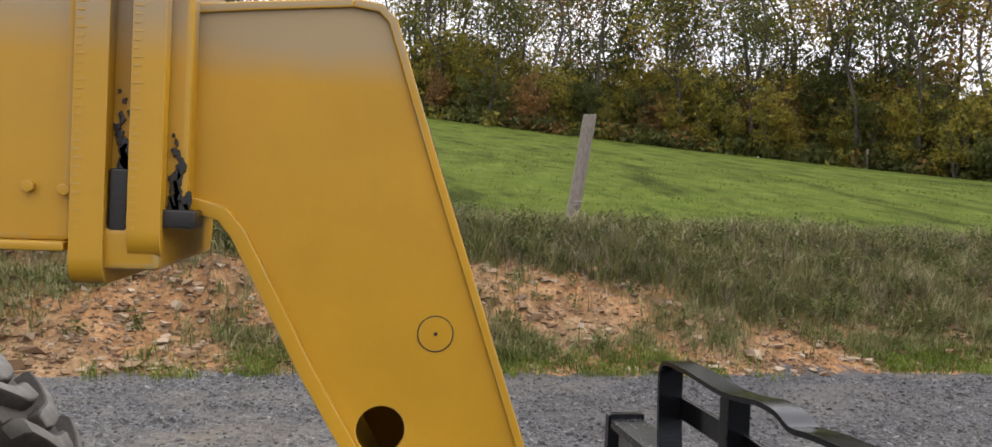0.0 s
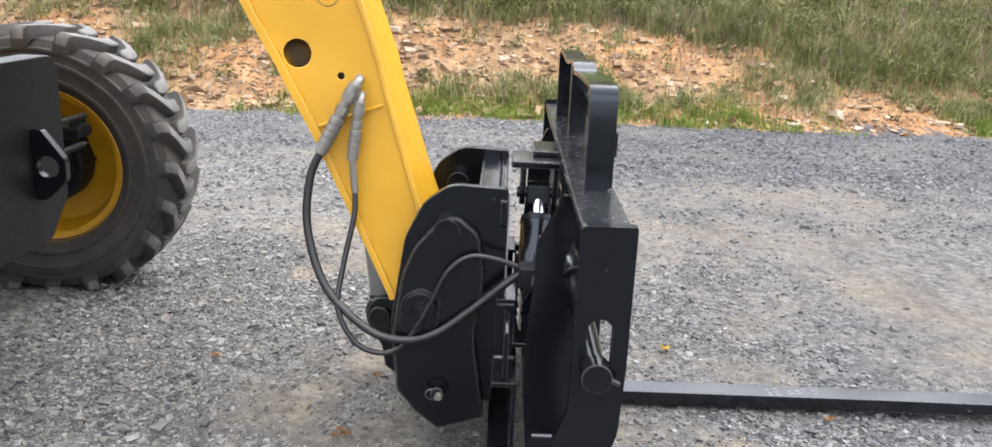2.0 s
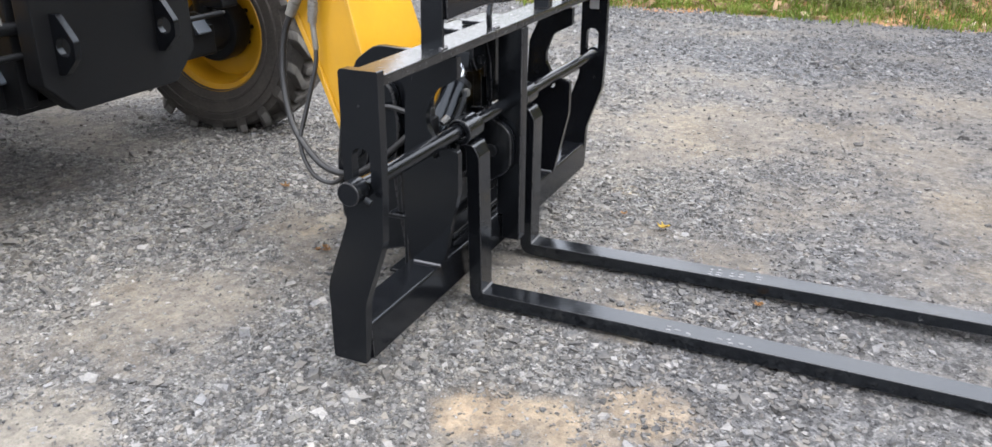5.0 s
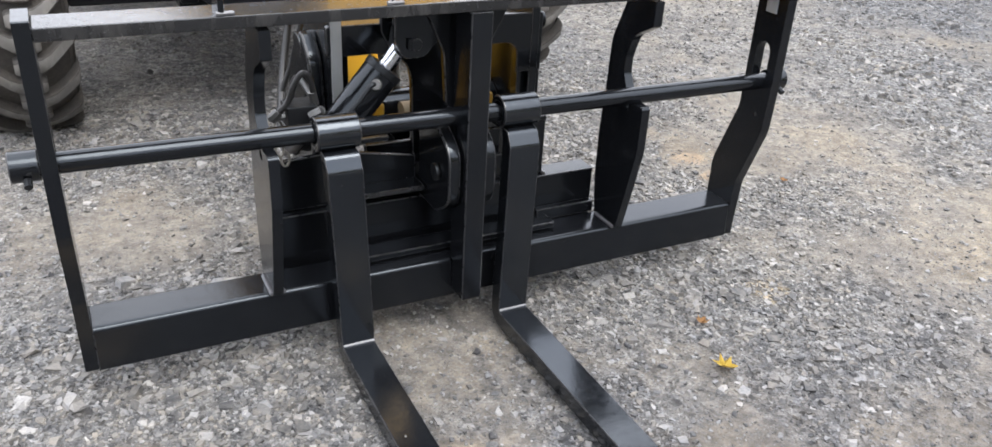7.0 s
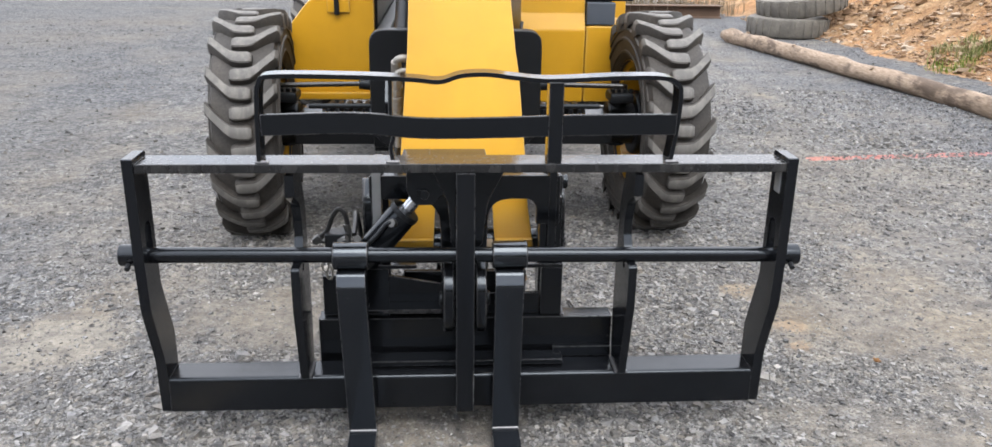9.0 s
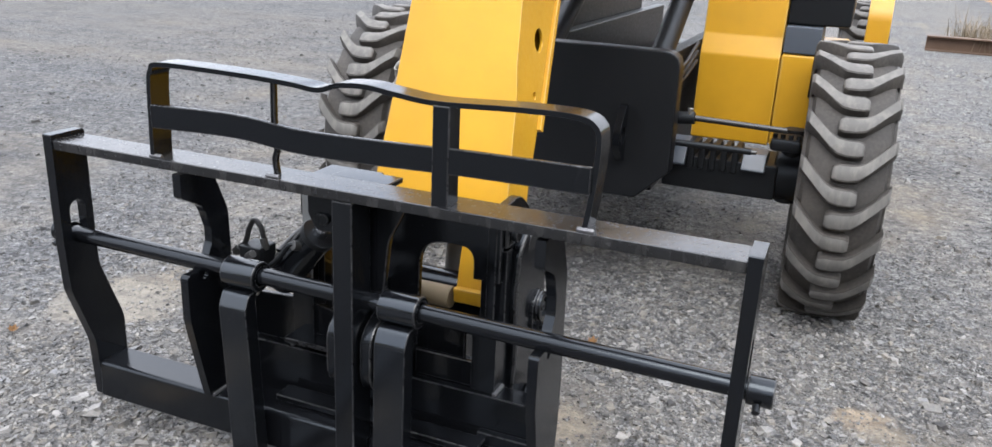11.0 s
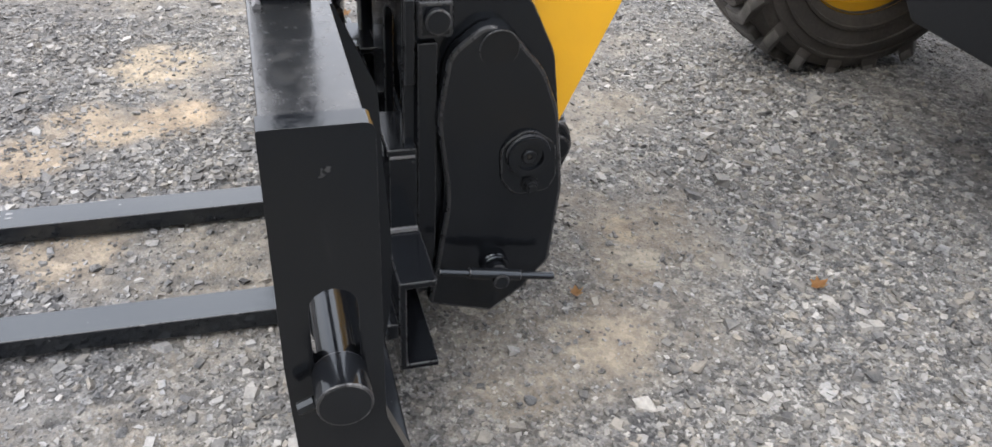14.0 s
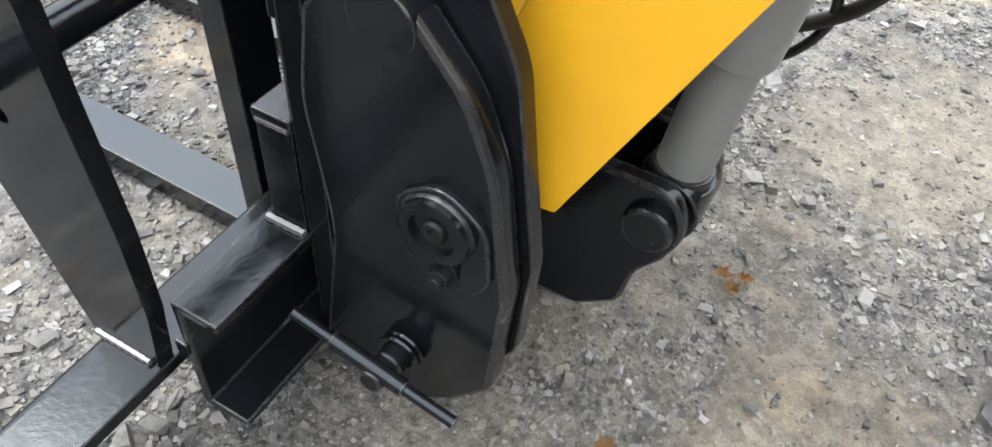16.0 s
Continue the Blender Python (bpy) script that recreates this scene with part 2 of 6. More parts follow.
WEED_LEAF = leaf_mat("weed_leaves", [(0.0, (0.026, 0.0384, 0.0112)), (0.4, (0.0744, 0.0899, 0.0248)), (0.8, (0.155, 0.155, 0.0496)), (1.0, (0.2728, 0.2108, 0.1054))], scale=1.8)
DEAD_LEAF = leaf_mat("fallen_leaf", [(0.0, (0.186, 0.0806, 0.0248)), (0.6, (0.2232, 0.124, 0.0496)), (1.0, (0.2604, 0.155, 0.0744))], 0.1)
YELLOW_LEAF = leaf_mat("yellow_leaf", [(0.0, (0.3844, 0.2604, 0.031)), (1.0, (0.434, 0.31, 0.0558))], 0.1)


def stone_mat(name, stops):
    m, nt, b = mat(name)
    g = nt.nodes.new("ShaderNodeNewGeometry")
    col = ramp(nt, g.outputs["Random Per Island"], stops)
    v = coords(nt)
    f = ramp(nt, noise_tex(nt, v, 110, 3), [(0.3, grey(0.8)), (0.7, grey(1.15))])
    nt.links.new(mix(nt, 1.0, col, f, "MULTIPLY"), b.inputs["Base Color"])
    b.inputs["Roughness"].default_value = 0.8
    return m


def maths(nt, op, a, c):
    n = nt.nodes.new("ShaderNodeMath")
    n.operation = op
    for i, q in enumerate((a, c)):
        if isinstance(q, (int, float)):
            n.inputs[i].default_value = q
        else:
            nt.links.new(q, n.inputs[i])
    return n.outputs[0]


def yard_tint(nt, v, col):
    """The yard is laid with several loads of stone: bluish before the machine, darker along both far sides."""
    sep = nt.nodes.new("ShaderNodeSeparateXYZ")
    nt.links.new(v, sep.inputs[0])
    ahead = maths(nt, "ADD", maths(nt, "MULTIPLY", sep.outputs[1], -1.0), maths(nt, "MULTIPLY", maths(nt, "ADD", noise_tex(nt, v, 2.2, 8, 0.72), -0.5), 2.0))
    fresh = ramp(nt, ahead, [(0.10, grey(0)), (0.75, grey(0.85))])
    col = mix(nt, fresh, col, mix(nt, 1.0, col, (0.775, 0.77, 0.785), "MULTIPLY"))
    blue = ramp(nt, noise_tex(nt, v, 0.45, 3), [(0.45, grey(0)), (0.62, grey(0.28))])
    col = mix(nt, blue, col, mix(nt, 1.0, col, (0.80, 0.87, 1.0), "MULTIPLY"))
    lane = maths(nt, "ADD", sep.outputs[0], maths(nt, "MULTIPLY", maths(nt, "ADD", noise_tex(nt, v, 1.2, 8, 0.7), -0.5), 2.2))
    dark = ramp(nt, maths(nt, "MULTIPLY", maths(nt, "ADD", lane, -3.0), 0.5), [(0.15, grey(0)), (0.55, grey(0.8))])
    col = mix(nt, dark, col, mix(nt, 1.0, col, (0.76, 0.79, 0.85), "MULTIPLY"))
    dark2 = ramp(nt, maths(nt, "MULTIPLY", maths(nt, "ADD", maths(nt, "MULTIPLY", lane, -1.0), -1.2), 0.4), [(0.1, grey(0)), (0.7, grey(0.6))])
    col = mix(nt, dark2, col, mix(nt, 1.0, col, (0.64, 0.66, 0.70), "MULTIPLY"))
    # hand-sized patches of darker and paler stone, set by noise
    mottle = ramp(nt, noise_tex(nt, v, 13, 7, 0.72), [(0.34, (0.66, 0.66, 0.68)), (0.50, (1.0, 1.0, 1.0)), (0.66, (1.26, 1.24, 1.21))])
    return mix(nt, 1.0, col, mottle, "MULTIPLY")


def gravel_stone_mat():
    """Crushed stone, each piece of its own grey, with pale dust lying on it."""
    m, nt, b = mat("crushed_stone")
    g = nt.nodes.new("ShaderNodeNewGeometry")
    v = coords(nt)
    col = ramp(nt, g.outputs["Random Per Island"], [(0.0, (0.020, 0.021, 0.024)), (0.22, (0.052, 0.054, 0.058)), (0.50, (0.108, 0.108, 0.108)), (0.64, (0.150, 0.136, 0.118)), (0.80, (0.180, 0.181, 0.184)), (0.95, (0.225, 0.222, 0.215)), (1.0, (0.30, 0.29, 0.272))])
    f = ramp(nt, noise_tex(nt, v, 130, 4, 0.65), [(0.3, grey(0.72)), (0.7, grey(1.22))])
    col = mix(nt, 1.0, col, f, "MULTIPLY")
    dust = ramp(nt, noise_tex(nt, v, 26, 5, 0.7), [(0.36, grey(0.06)), (0.62, grey(0.50))])
    col = mix(nt, dust, col, (0.146, 0.132, 0.110))
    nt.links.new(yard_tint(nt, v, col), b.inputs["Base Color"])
    b.inputs["Roughness"].default_value = 0.78
    b.inputs["Specular IOR Level"].default_value = 0.35
    bump(nt, b, noise_tex(nt, v, 240, 4, 0.6), 0.35, 0.003)
    return m


STONE = gravel_stone_mat()


def rock_mat(name, a, c):
    """A single stone: its own tone, with stains and a rough broken face."""
    m, nt, b = mat(name)
    o = nt.nodes.new("ShaderNodeObjectInfo")
    col = ramp(nt, o.outputs["Random"], [(0.0, a), (1.0, c)])
    v = coords(nt)
    f = ramp(nt, noise_tex(nt, v, 5, 6, 0.65), [(0.3, grey(0.7)), (0.7, grey(1.15))])
    nt.links.new(mix(nt, 1.0, col, f, "MULTIPLY"), b.inputs["Base Color"])
    b.inputs["Roughness"].default_value = 0.85
    bump(nt, b, noise_tex(nt, v, 9, 5), 0.5, 0.05)
    return m


BANK_ROCK = rock_mat("pale_bank_rock", (0.135, 0.082, 0.045), (0.235, 0.160, 0.098))
YARD_STONE = rock_mat("yard_stone", (0.0682, 0.0690, 0.0720), (0.172, 0.166, 0.155))
BANK_STONE = stone_mat("bank_rock", [(0.0, (0.110, 0.062, 0.030)), (0.35, (0.180, 0.105, 0.052)), (0.7, (0.240, 0.158, 0.092)), (1.0, (0.32, 0.255, 0.185))])


def edge_x(y):
    """x of the foot of the bank."""
    return 6.0 - 0.055 * y + 0.12 * math.sin(y * 0.9 + 1.0) + 0.07 * math.sin(y * 2.3)


# packed sandy patches: x, y, radius, colour
SAND = [(-0.87, -0.24, 0.12, (0.245, 0.182, 0.115)), (-0.80, -0.42, 0.09, (0.225, 0.172, 0.112)), (-0.92, -0.52, 0.10, (0.225, 0.172, 0.112)), (-0.71, -0.65, 0.13, (0.235, 0.178, 0.115)), (-0.22, -0.49, 0.12, (0.215, 0.172, 0.120)),
        (-1.28, -0.33, 0.16, (0.25, 0.20, 0.135)), (1.31, 0.80, 0.07, (0.215, 0.150, 0.090)), (1.28, 0.60, 0.05, (0.200, 0.140, 0.085)), (1.22, 1.13, 0.09, (0.215, 0.165, 0.11)), (0.07, 0.87, 0.06, (0.20, 0.178, 0.140)),
        (-0.05, 0.87, 0.05, (0.22, 0.175, 0.118)), (0.35, 0.70, 0.08, (0.205, 0.172, 0.128)), (0.92, -0.13, 0.07, (0.25, 0.195, 0.12)), (-1.5, 0.75, 0.22, (0.185, 0.165, 0.132))]
# swept bare of loose stone (share > 0) or heaped with it (share < 0): x, y, radius, share
SWEPT = [(-0.53, 0.89, 0.22, 0.7), (-0.72, 1.04, 0.22, 0.6), (-0.64, 1.28, 0.16, 0.5), (0.09, 0.95, 0.13, 0.6), (-0.19, 1.10, 0.13, 0.6), (-0.20, 0.70, 0.10, 0.5), (-0.11, -0.05, 0.24, 0.7), (-0.82, 0.86, 0.26, 0.5), (1.40, 0.83, 0.24, 0.5), (1.25, -0.08, 0.24, 0.6), (1.75, -0.12, 0.30, 0.7), (2.2, -0.25, 0.30, 0.6), (0.40, -0.74, 0.14, 0.8), (0.26, -0.60, 0.12, 0.7), (1.0, -0.75, 0.25, 0.4), (1.9, 0.9, 0.4, 0.5), (2.2, 1.7, 0.5, 0.4),
         (2.5, -1.2, 0.9, 0.5), (1.5, -1.9, 0.5, 0.5), (2.0, -0.3, 0.5, 0.35), (-0.12, 1.10, 0.2, 0.4), (-0.17, 0.41, 0.16, 0.5), (1.1, -1.4, 0.35, 0.4), (0.52, -0.36, 0.13, 0.5), (-1.9, 0.1, 0.5, 0.4), (3.4, 2.4, 0.6, 0.5), (0.42, 0.42, 0.14, 0.4),
         (-0.30, 0.98, 0.10, -0.6), (-0.10, 1.27, 0.16, -0.6), (-0.07, 0.78, 0.08, -0.6), (0.35, 1.6, 0.45, -0.6), (1.3, 1.45, 0.35, -0.4), (0.85, -0.30, 0.28, -0.6), (-0.70, 0.12, 0.30, -0.6), (0.50, 0.02, 0.25, -0.5), (-0.62, 1.55, 0.35, -0.5), (-1.15, -0.9, 0.5, -0.5), (0.2, -1.0, 0.4, -0.4), (0.85, 0.75, 0.3, -0.4)]


def fines(x, y):
    """0 where loose stone lies thick, 1 where the surface is packed dust."""
    w = 0.10 * noise.noise((x * 3.4, y * 3.4, 31.0)) + 0.06 * noise.noise((x * 9.0, y * 9.0, 37.0))
    n = noise.noise((x * 1.1, y * 0.75, 3.0)) + 0.6 * noise.noise((x * 2.9, y * 2.2, 8.0)) + 0.45 * noise.noise((x * 7.0, y * 6.0, 13.0)) + 0.3 * noise.noise((x * 17.0, y * 16.0, 19.0))
    if x > 2.0:
        # wheel tracks along the far lane
        n += 0.7 * min(1.0, (x - 2.0) * 0.6) * noise.noise((x * 3.2, y * 0.16, 25.0))
    f = 0.35 + 0.46 * n
    for cx, cy, r, share in SWEPT:
        d = math.hypot(x - cx, y - cy) + w
        if d < r * 1.6:
            f += 0.62 * share * (1.0 - max(0.0, d / (r * 1.6))) ** 0.7
    for cx, cy, r, _ in SAND:
        d = math.hypot(x - cx, y - cy) + w
        if d < r * 1.3:
            f += 0.42 * min(1.0, (1.3 - d / r) * 2.5)
    return max(0.0, min(1.0, f))


def ground_mat():
    """Gravel yard, bare red soil on the bank, pasture above: one sheet, told apart by x along the road with ragged borders."""
    m, nt, b = mat("ground")
    v = coords(nt)
    sep = nt.nodes.new("ShaderNodeSeparateXYZ")
    nt.links.new(v, sep.inputs[0])

    def math_n(op, a, c):
        return maths(nt, op, a, c)

    # across: metres past the foot of the bank
    across = math_n("ADD", math_n("ADD", sep.outputs[0], math_n("MULTIPLY", sep.outputs[1], 0.055)), -6.0)
    ragged = math_n("MULTIPLY", math_n("ADD", noise_tex(nt, v, 1.6, 6, 0.65), -0.5), 1.1)
    across_r = math_n("ADD", across, ragged)
    # gravel: chips of two sizes with tilted facets, and dusty tan swaths along the yard
    vor = nd(nt, "ShaderNodeTexVoronoi", Scale=120.0, Randomness=1.0)
    nt.links.new(v, vor.inputs["Vector"])
    vor2 = nd(nt, "ShaderNodeTexVoronoi", Scale=280.0, Randomness=1.0)
    nt.links.new(v, vor2.inputs["Vector"])
    chip = ramp(nt, vor.outputs["Color"], [(0.05, (0.022, 0.0225, 0.0238)), (0.40, (0.074, 0.074, 0.0742)), (0.75, (0.125, 0.124, 0.122)), (1.0, (0.235, 0.230, 0.222))])
    small = ramp(nt, vor2.outputs["Color"], [(0.05, (0.050, 0.050, 0.049)), (0.5, (0.125, 0.122, 0.115)), (0.9, (0.215, 0.207, 0.192)), (1.0, (0.30, 0.288, 0.266))])
    at = nt.nodes.new("ShaderNodeAttribute")
    at.attribute_name = "fines"
    frayed = math_n("ADD", at.outputs["Fac"], math_n("ADD", math_n("MULTIPLY", math_n("ADD", noise_tex(nt, v, 11, 6, 0.7), -0.5), 0.75), math_n("MULTIPLY", math_n("ADD", noise_tex(nt, v, 60, 4, 0.7), -0.5), 0.7)))
    packed = ramp(nt, frayed, [(0.26, grey(0)), (0.80, grey(0.92))])
    silt = ramp(nt, noise_tex(nt, v, 34, 7, 0.72), [(0.30, (0.088, 0.077, 0.063)), (0.52, (0.147, 0.131, 0.109)), (0.72, (0.203, 0.184, 0.157))])
    silt = mix(nt, ramp(nt, noise_tex(nt, v, 1.7, 5, 0.6), [(0.42, grey(0)), (0.64, grey(0.75))]), silt, mix(nt, 1.0, silt, (1.05, 0.96, 0.80), "MULTIPLY"))
    dust = mix(nt, ramp(nt, noise_tex(nt, v, 90, 3, 0.6), [(0.50, grey(0)), (0.62, grey(0.6))]), silt, small)
    grav = mix(nt, packed, mix(nt, ramp(nt, noise_tex(nt, v, 19, 6, 0.7), [(0.42, grey(0)), (0.6, grey(0.75))]), chip, small), dust)
    patch_tone = ramp(nt, noise_tex(nt, coords(nt, (1.0, 1.6, 1)), 1.7, 8, 0.68), [(0.36, (0.70, 0.70, 0.72)), (0.50, (0.95, 0.95, 0.95)), (0.66, (1.08, 1.07, 1.05))])
    grav = mix(nt, 1.0, grav, patch_tone, "MULTIPLY")
    warp = nt.nodes.new("ShaderNodeVectorMath")
    warp.operation = "MULTIPLY_ADD"
    nw = nd(nt, "ShaderNodeTexNoise", Scale=6.0, Detail=8.0, Roughness=0.75)
    nt.links.new(v, nw.inputs["Vector"])
    warp.inputs[1].default_value = (0.3, 0.3, 0.0)
    nt.links.new(nw.outputs["Color"], warp.inputs[0])
    nt.links.new(v, warp.inputs[2])
    crumb = ramp(nt, noise_tex(nt, v, 45, 5, 0.7), [(0.34, grey(0.55)), (0.54, grey(1.0))])
    for cx, cy, r, colour in SAND:
        dist = nt.nodes.new("ShaderNodeVectorMath")
        dist.operation = "DISTANCE"
        dist.inputs[1].default_value = (cx + 0.15, cy + 0.15, 0.0)
        nt.links.new(warp.outputs[0], dist.inputs[0])
        spot = ramp(nt, dist.outputs["Value"], [(r * 0.70, grey(0.82)), (r * 1.25, grey(0.0))])
        grav = mix(nt, mix(nt, 1.0, spot, crumb, "MULTIPLY"), grav, mix(nt, 0.22, colour, small))
    # single larger stones pressed into the surface
    vor3 = nd(nt, "ShaderNodeTexVoronoi", Scale=42.0, Randomness=1.0)
    nt.links.new(v, vor3.inputs["Vector"])
    tone = ramp(nt, vor3.outputs["Color"], [(0.15, grey(0.55)), (0.5, grey(0.96)), (0.85, grey(1.42))])
    grav = mix(nt, math_n("ADD", 1.0, math_n("MULTIPLY", packed, -0.8)), grav, mix(nt, 1.0, grav, tone, "MULTIPLY"))
    # a sprayed red marking line
    line_y = math_n("ABSOLUTE", math_n("ADD", math_n("ADD", sep.outputs[1], math_n("MULTIPLY", sep.outputs[0], -0.10)), -3.12), 0.0)
    in_x = math_n("MULTIPLY", math_n("GREATER_THAN", sep.outputs[0], 2.45), math_n("LESS_THAN", sep.outputs[0], 5.2))
    red = math_n("MULTIPLY", math_n("LESS_THAN", math_n("ADD", line_y, math_n("MULTIPLY", noise_tex(nt, v, 12, 5, 0.7), 0.16)), 0.130), in_x)
    grav = mix(nt, math_n("MULTIPLY", red, 0.42), grav, (0.45, 0.12, 0.09))
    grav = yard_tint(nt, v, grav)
    # soil
    soil = ramp(nt, noise_tex(nt, v, 5.5, 8, 0.7), [(0.30, (0.105, 0.060, 0.028)), (0.5, (0.205, 0.122, 0.060)), (0.70, (0.310, 0.220, 0.130))])
    clod = ramp(nt, noise_tex(nt, v, 24, 6, 0.75), [(0.34, grey(0.52)), (0.50, grey(0.98)), (0.66, grey(1.45))])
    soil = mix(nt, 1.0, soil, clod, "MULTIPLY")
    soil = mix(nt, ramp(nt, noise_tex(nt, v, 0.9, 4), [(0.45, grey(0)), (0.6, grey(0.6))]), soil, mix(nt, 1.0, soil, (1.25, 0.98, 0.72), "MULTIPLY"))
    # pasture
    turf = ramp(nt, noise_tex(nt, v, 1.3, 9, 0.75), [(0.25, (0.0370, 0.0530, 0.0085)), (0.5, (0.0740, 0.1000, 0.0170)), (0.75, (0.1180, 0.1370, 0.0310))])
    patch = ramp(nt, noise_tex(nt, coords(nt, (0.14, 0.55, 1)), 1.4, 6, 0.7), [(0.38, grey(0.40)), (0.48, grey(0.90)), (0.64, grey(1.15))])
    turf = mix(nt, 1.0, turf, patch, "MULTIPLY")
    thatch = ramp(nt, noise_tex(nt, v, 4.0, 7, 0.7), [(0.3, (0.0434, 0.0496, 0.0155)), (0.7, (0.1054, 0.0899, 0.0465))])
    is_soil = ramp(nt, across_r, [(0.50, grey(0)), (0.53, grey(1))])
    half = math_n("MULTIPLY", math_n("ADD", across_r, -1.9), 0.5)
    is_thatch = ramp(nt, half, [(0.0, grey(0)), (0.2, grey(1))])
    far = math_n("MULTIPLY", math_n("ADD", across_r, -2.9), 0.5)
    is_turf = ramp(nt, far, [(0.0, grey(0)), (0.4, grey(1))])
    foot = math_n("ADD", across_r, 0.55)
    is_soil2 = ramp(nt, foot, [(0.50, grey(0)), (0.58, grey(1))])
    col = mix(nt, is_soil2, grav, soil)
    col = mix(nt, is_thatch, col, thatch)
    col = mix(nt, is_turf, col, turf)
    nt.links.new(col, b.inputs["Base Color"])
    b.inputs["Roughness"].default_value = 0.9
    nt.links.new(math_n("MULTIPLY", math_n("ADD", 1.0, math_n("MULTIPLY", is_turf, -0.85)), 0.25), b.inputs["Specular IOR Level"])
    hgt = mix(nt, 0.6, vor.outputs["Distance"], noise_tex(nt, v, 220, 4))
    bm_ = nd(nt, "ShaderNodeBump", Strength=0.6, Distance=0.010)
    nt.links.new(hgt, bm_.inputs["Height"])
    # each chip is a facet of its own slope
    tilt_v = nt.nodes.new("ShaderNodeVectorMath")
    tilt_v.operation = "MULTIPLY_ADD"
    nt.links.new(mix(nt, 0.5, vor.outputs["Color"], vor2.outputs["Color"]), tilt_v.inputs[0])
    tilt_v.inputs[1].default_value = (1.3, 1.3, 0.2)
    tilt_v.inputs[2].default_value = (-0.65, -0.65, -0.1)
    slope = nt.nodes.new("ShaderNodeVectorMath")
    slope.operation = "SCALE"
    nt.links.new(tilt_v.outputs[0], slope.inputs[0])
    nt.links.new(math_n("ADD", 1.0, math_n("MULTIPLY", packed, -0.82)), slope.inputs["Scale"])
    add_v = nt.nodes.new("ShaderNodeVectorMath")
    add_v.operation = "ADD"
    nt.links.new(bm_.outputs["Normal"], add_v.inputs[0])
    nt.links.new(slope.outputs[0], add_v.inputs[1])
    nrm = nt.nodes.new("ShaderNodeVectorMath")
    nrm.operation = "NORMALIZE"
    nt.links.new(add_v.outputs[0], nrm.inputs[0])
    nt.links.new(nrm.outputs[0], b.inputs["Normal"])
    return m


GROUND = ground_mat()


# ---- mesh helpers ----
def thing(name, label, category, at=(0, 0, 0), group="", kind=""):
    e = new(name)
    e.empty_display_size = 0.1
    e.location = at
    return tagged(e, label, category, group, kind)


def mesh_of(name, bm, material, smooth=None):
    me = bpy.data.meshes.new(name)
    bm.normal_update()
    if smooth is not None:
        for f in bm.faces:
            f.smooth = True
        for e in bm.edges:
            e.smooth = len(e.link_faces) == 2 and e.calc_face_angle(3.0) < radians(smooth)
    bm.to_mesh(me)
    bm.free()
    me.materials.append(material)
    me.materials.append(EDGE_OF.get(material.name, material))
    return me


def part(name, bm, material, parent, label="", smooth=35):
    """One mesh object under a thing or a part; the vertices are given in world places."""
    ob = new(name, mesh_of(name, bm, material, smooth))
    ob.parent = parent
    at = Vector((0, 0, 0))
    up = parent
    while up is not None:
        at += up.location
        up = up.parent
    ob.data.transform(Matrix.Translation(-at))
    if label:
        ob["label"] = label
    if smooth and name != "tread_lug":
        even = ob.modifiers.new("even_normals", "WEIGHTED_NORMAL")
        even.keep_sharp = True
    return ob


def merge(bm, other):
    me = bpy.data.meshes.new("tmp")
    other.to_mesh(me)
    other.free()
    bm.from_mesh(me)
    bpy.data.meshes.remove(me)


def rim_bevel(bm, width, segments=2, angle=40):
    es = [e for e in bm.edges if len(e.link_faces) == 2 and e.calc_face_angle(0) > radians(angle)]
    if es and width > 0:
        made = bmesh.ops.bevel(bm, geom=es, offset=width, segments=segments, profile=0.5, affect="EDGES", clamp_overlap=True)
        for f in made["faces"]:
            f.material_index = 1
    return bm


def box(lo, hi, bevel=0.004, m=None):
    bm = bmesh.new()
    bmesh.ops.create_cube(bm, size=1)
    c = [(a + b) / 2 for a, b in zip(lo, hi)]
    s = [abs(b - a) for a, b in zip(lo, hi)]
    bmesh.ops.transform(bm, matrix=Matrix.Translation(c) @ Matrix.Diagonal((*s, 1)), verts=bm.verts)
    rim_bevel(bm, bevel)
    if m is not None:
        bmesh.ops.transform(bm, matrix=m, verts=bm.verts)
    return bm


AXES = {"x": lambda u, v, w: (w, u, v), "y": lambda u, v, w: (u, w, v), "z": lambda u, v, w: (u, v, w)}


def plate(outline, axis, lo, hi, holes=(), bevel=0.003):
    """An outline of (u, v), with holes, made thick from lo to hi along an axis. x: (y, z); y: (x, z); z: (x, y)."""
    bm = bmesh.new()
    put = AXES[axis]
    for loop in (outline, *holes):
        vs = [bm.verts.new(put(u, v, lo)) for u, v in loop]
        for a, b in zip(vs, vs[1:] + vs[:1]):
            bm.edges.new((a, b))
    if holes:
        bmesh.ops.triangle_fill(bm, edges=bm.edges[:], use_beauty=True)
    else:
        bm.faces.new(bm.verts[:])
    made = bmesh.ops.extrude_face_region(bm, geom=bm.faces[:])
    d = Vector(put(0, 0, hi - lo))
    bmesh.ops.translate(bm, vec=d, verts=[g for g in made["geom"] if isinstance(g, bmesh.types.BMVert)])
    bmesh.ops.recalc_face_normals(bm, faces=bm.faces[:])
    rim_bevel(bm, bevel, 2, 60)
    return bm


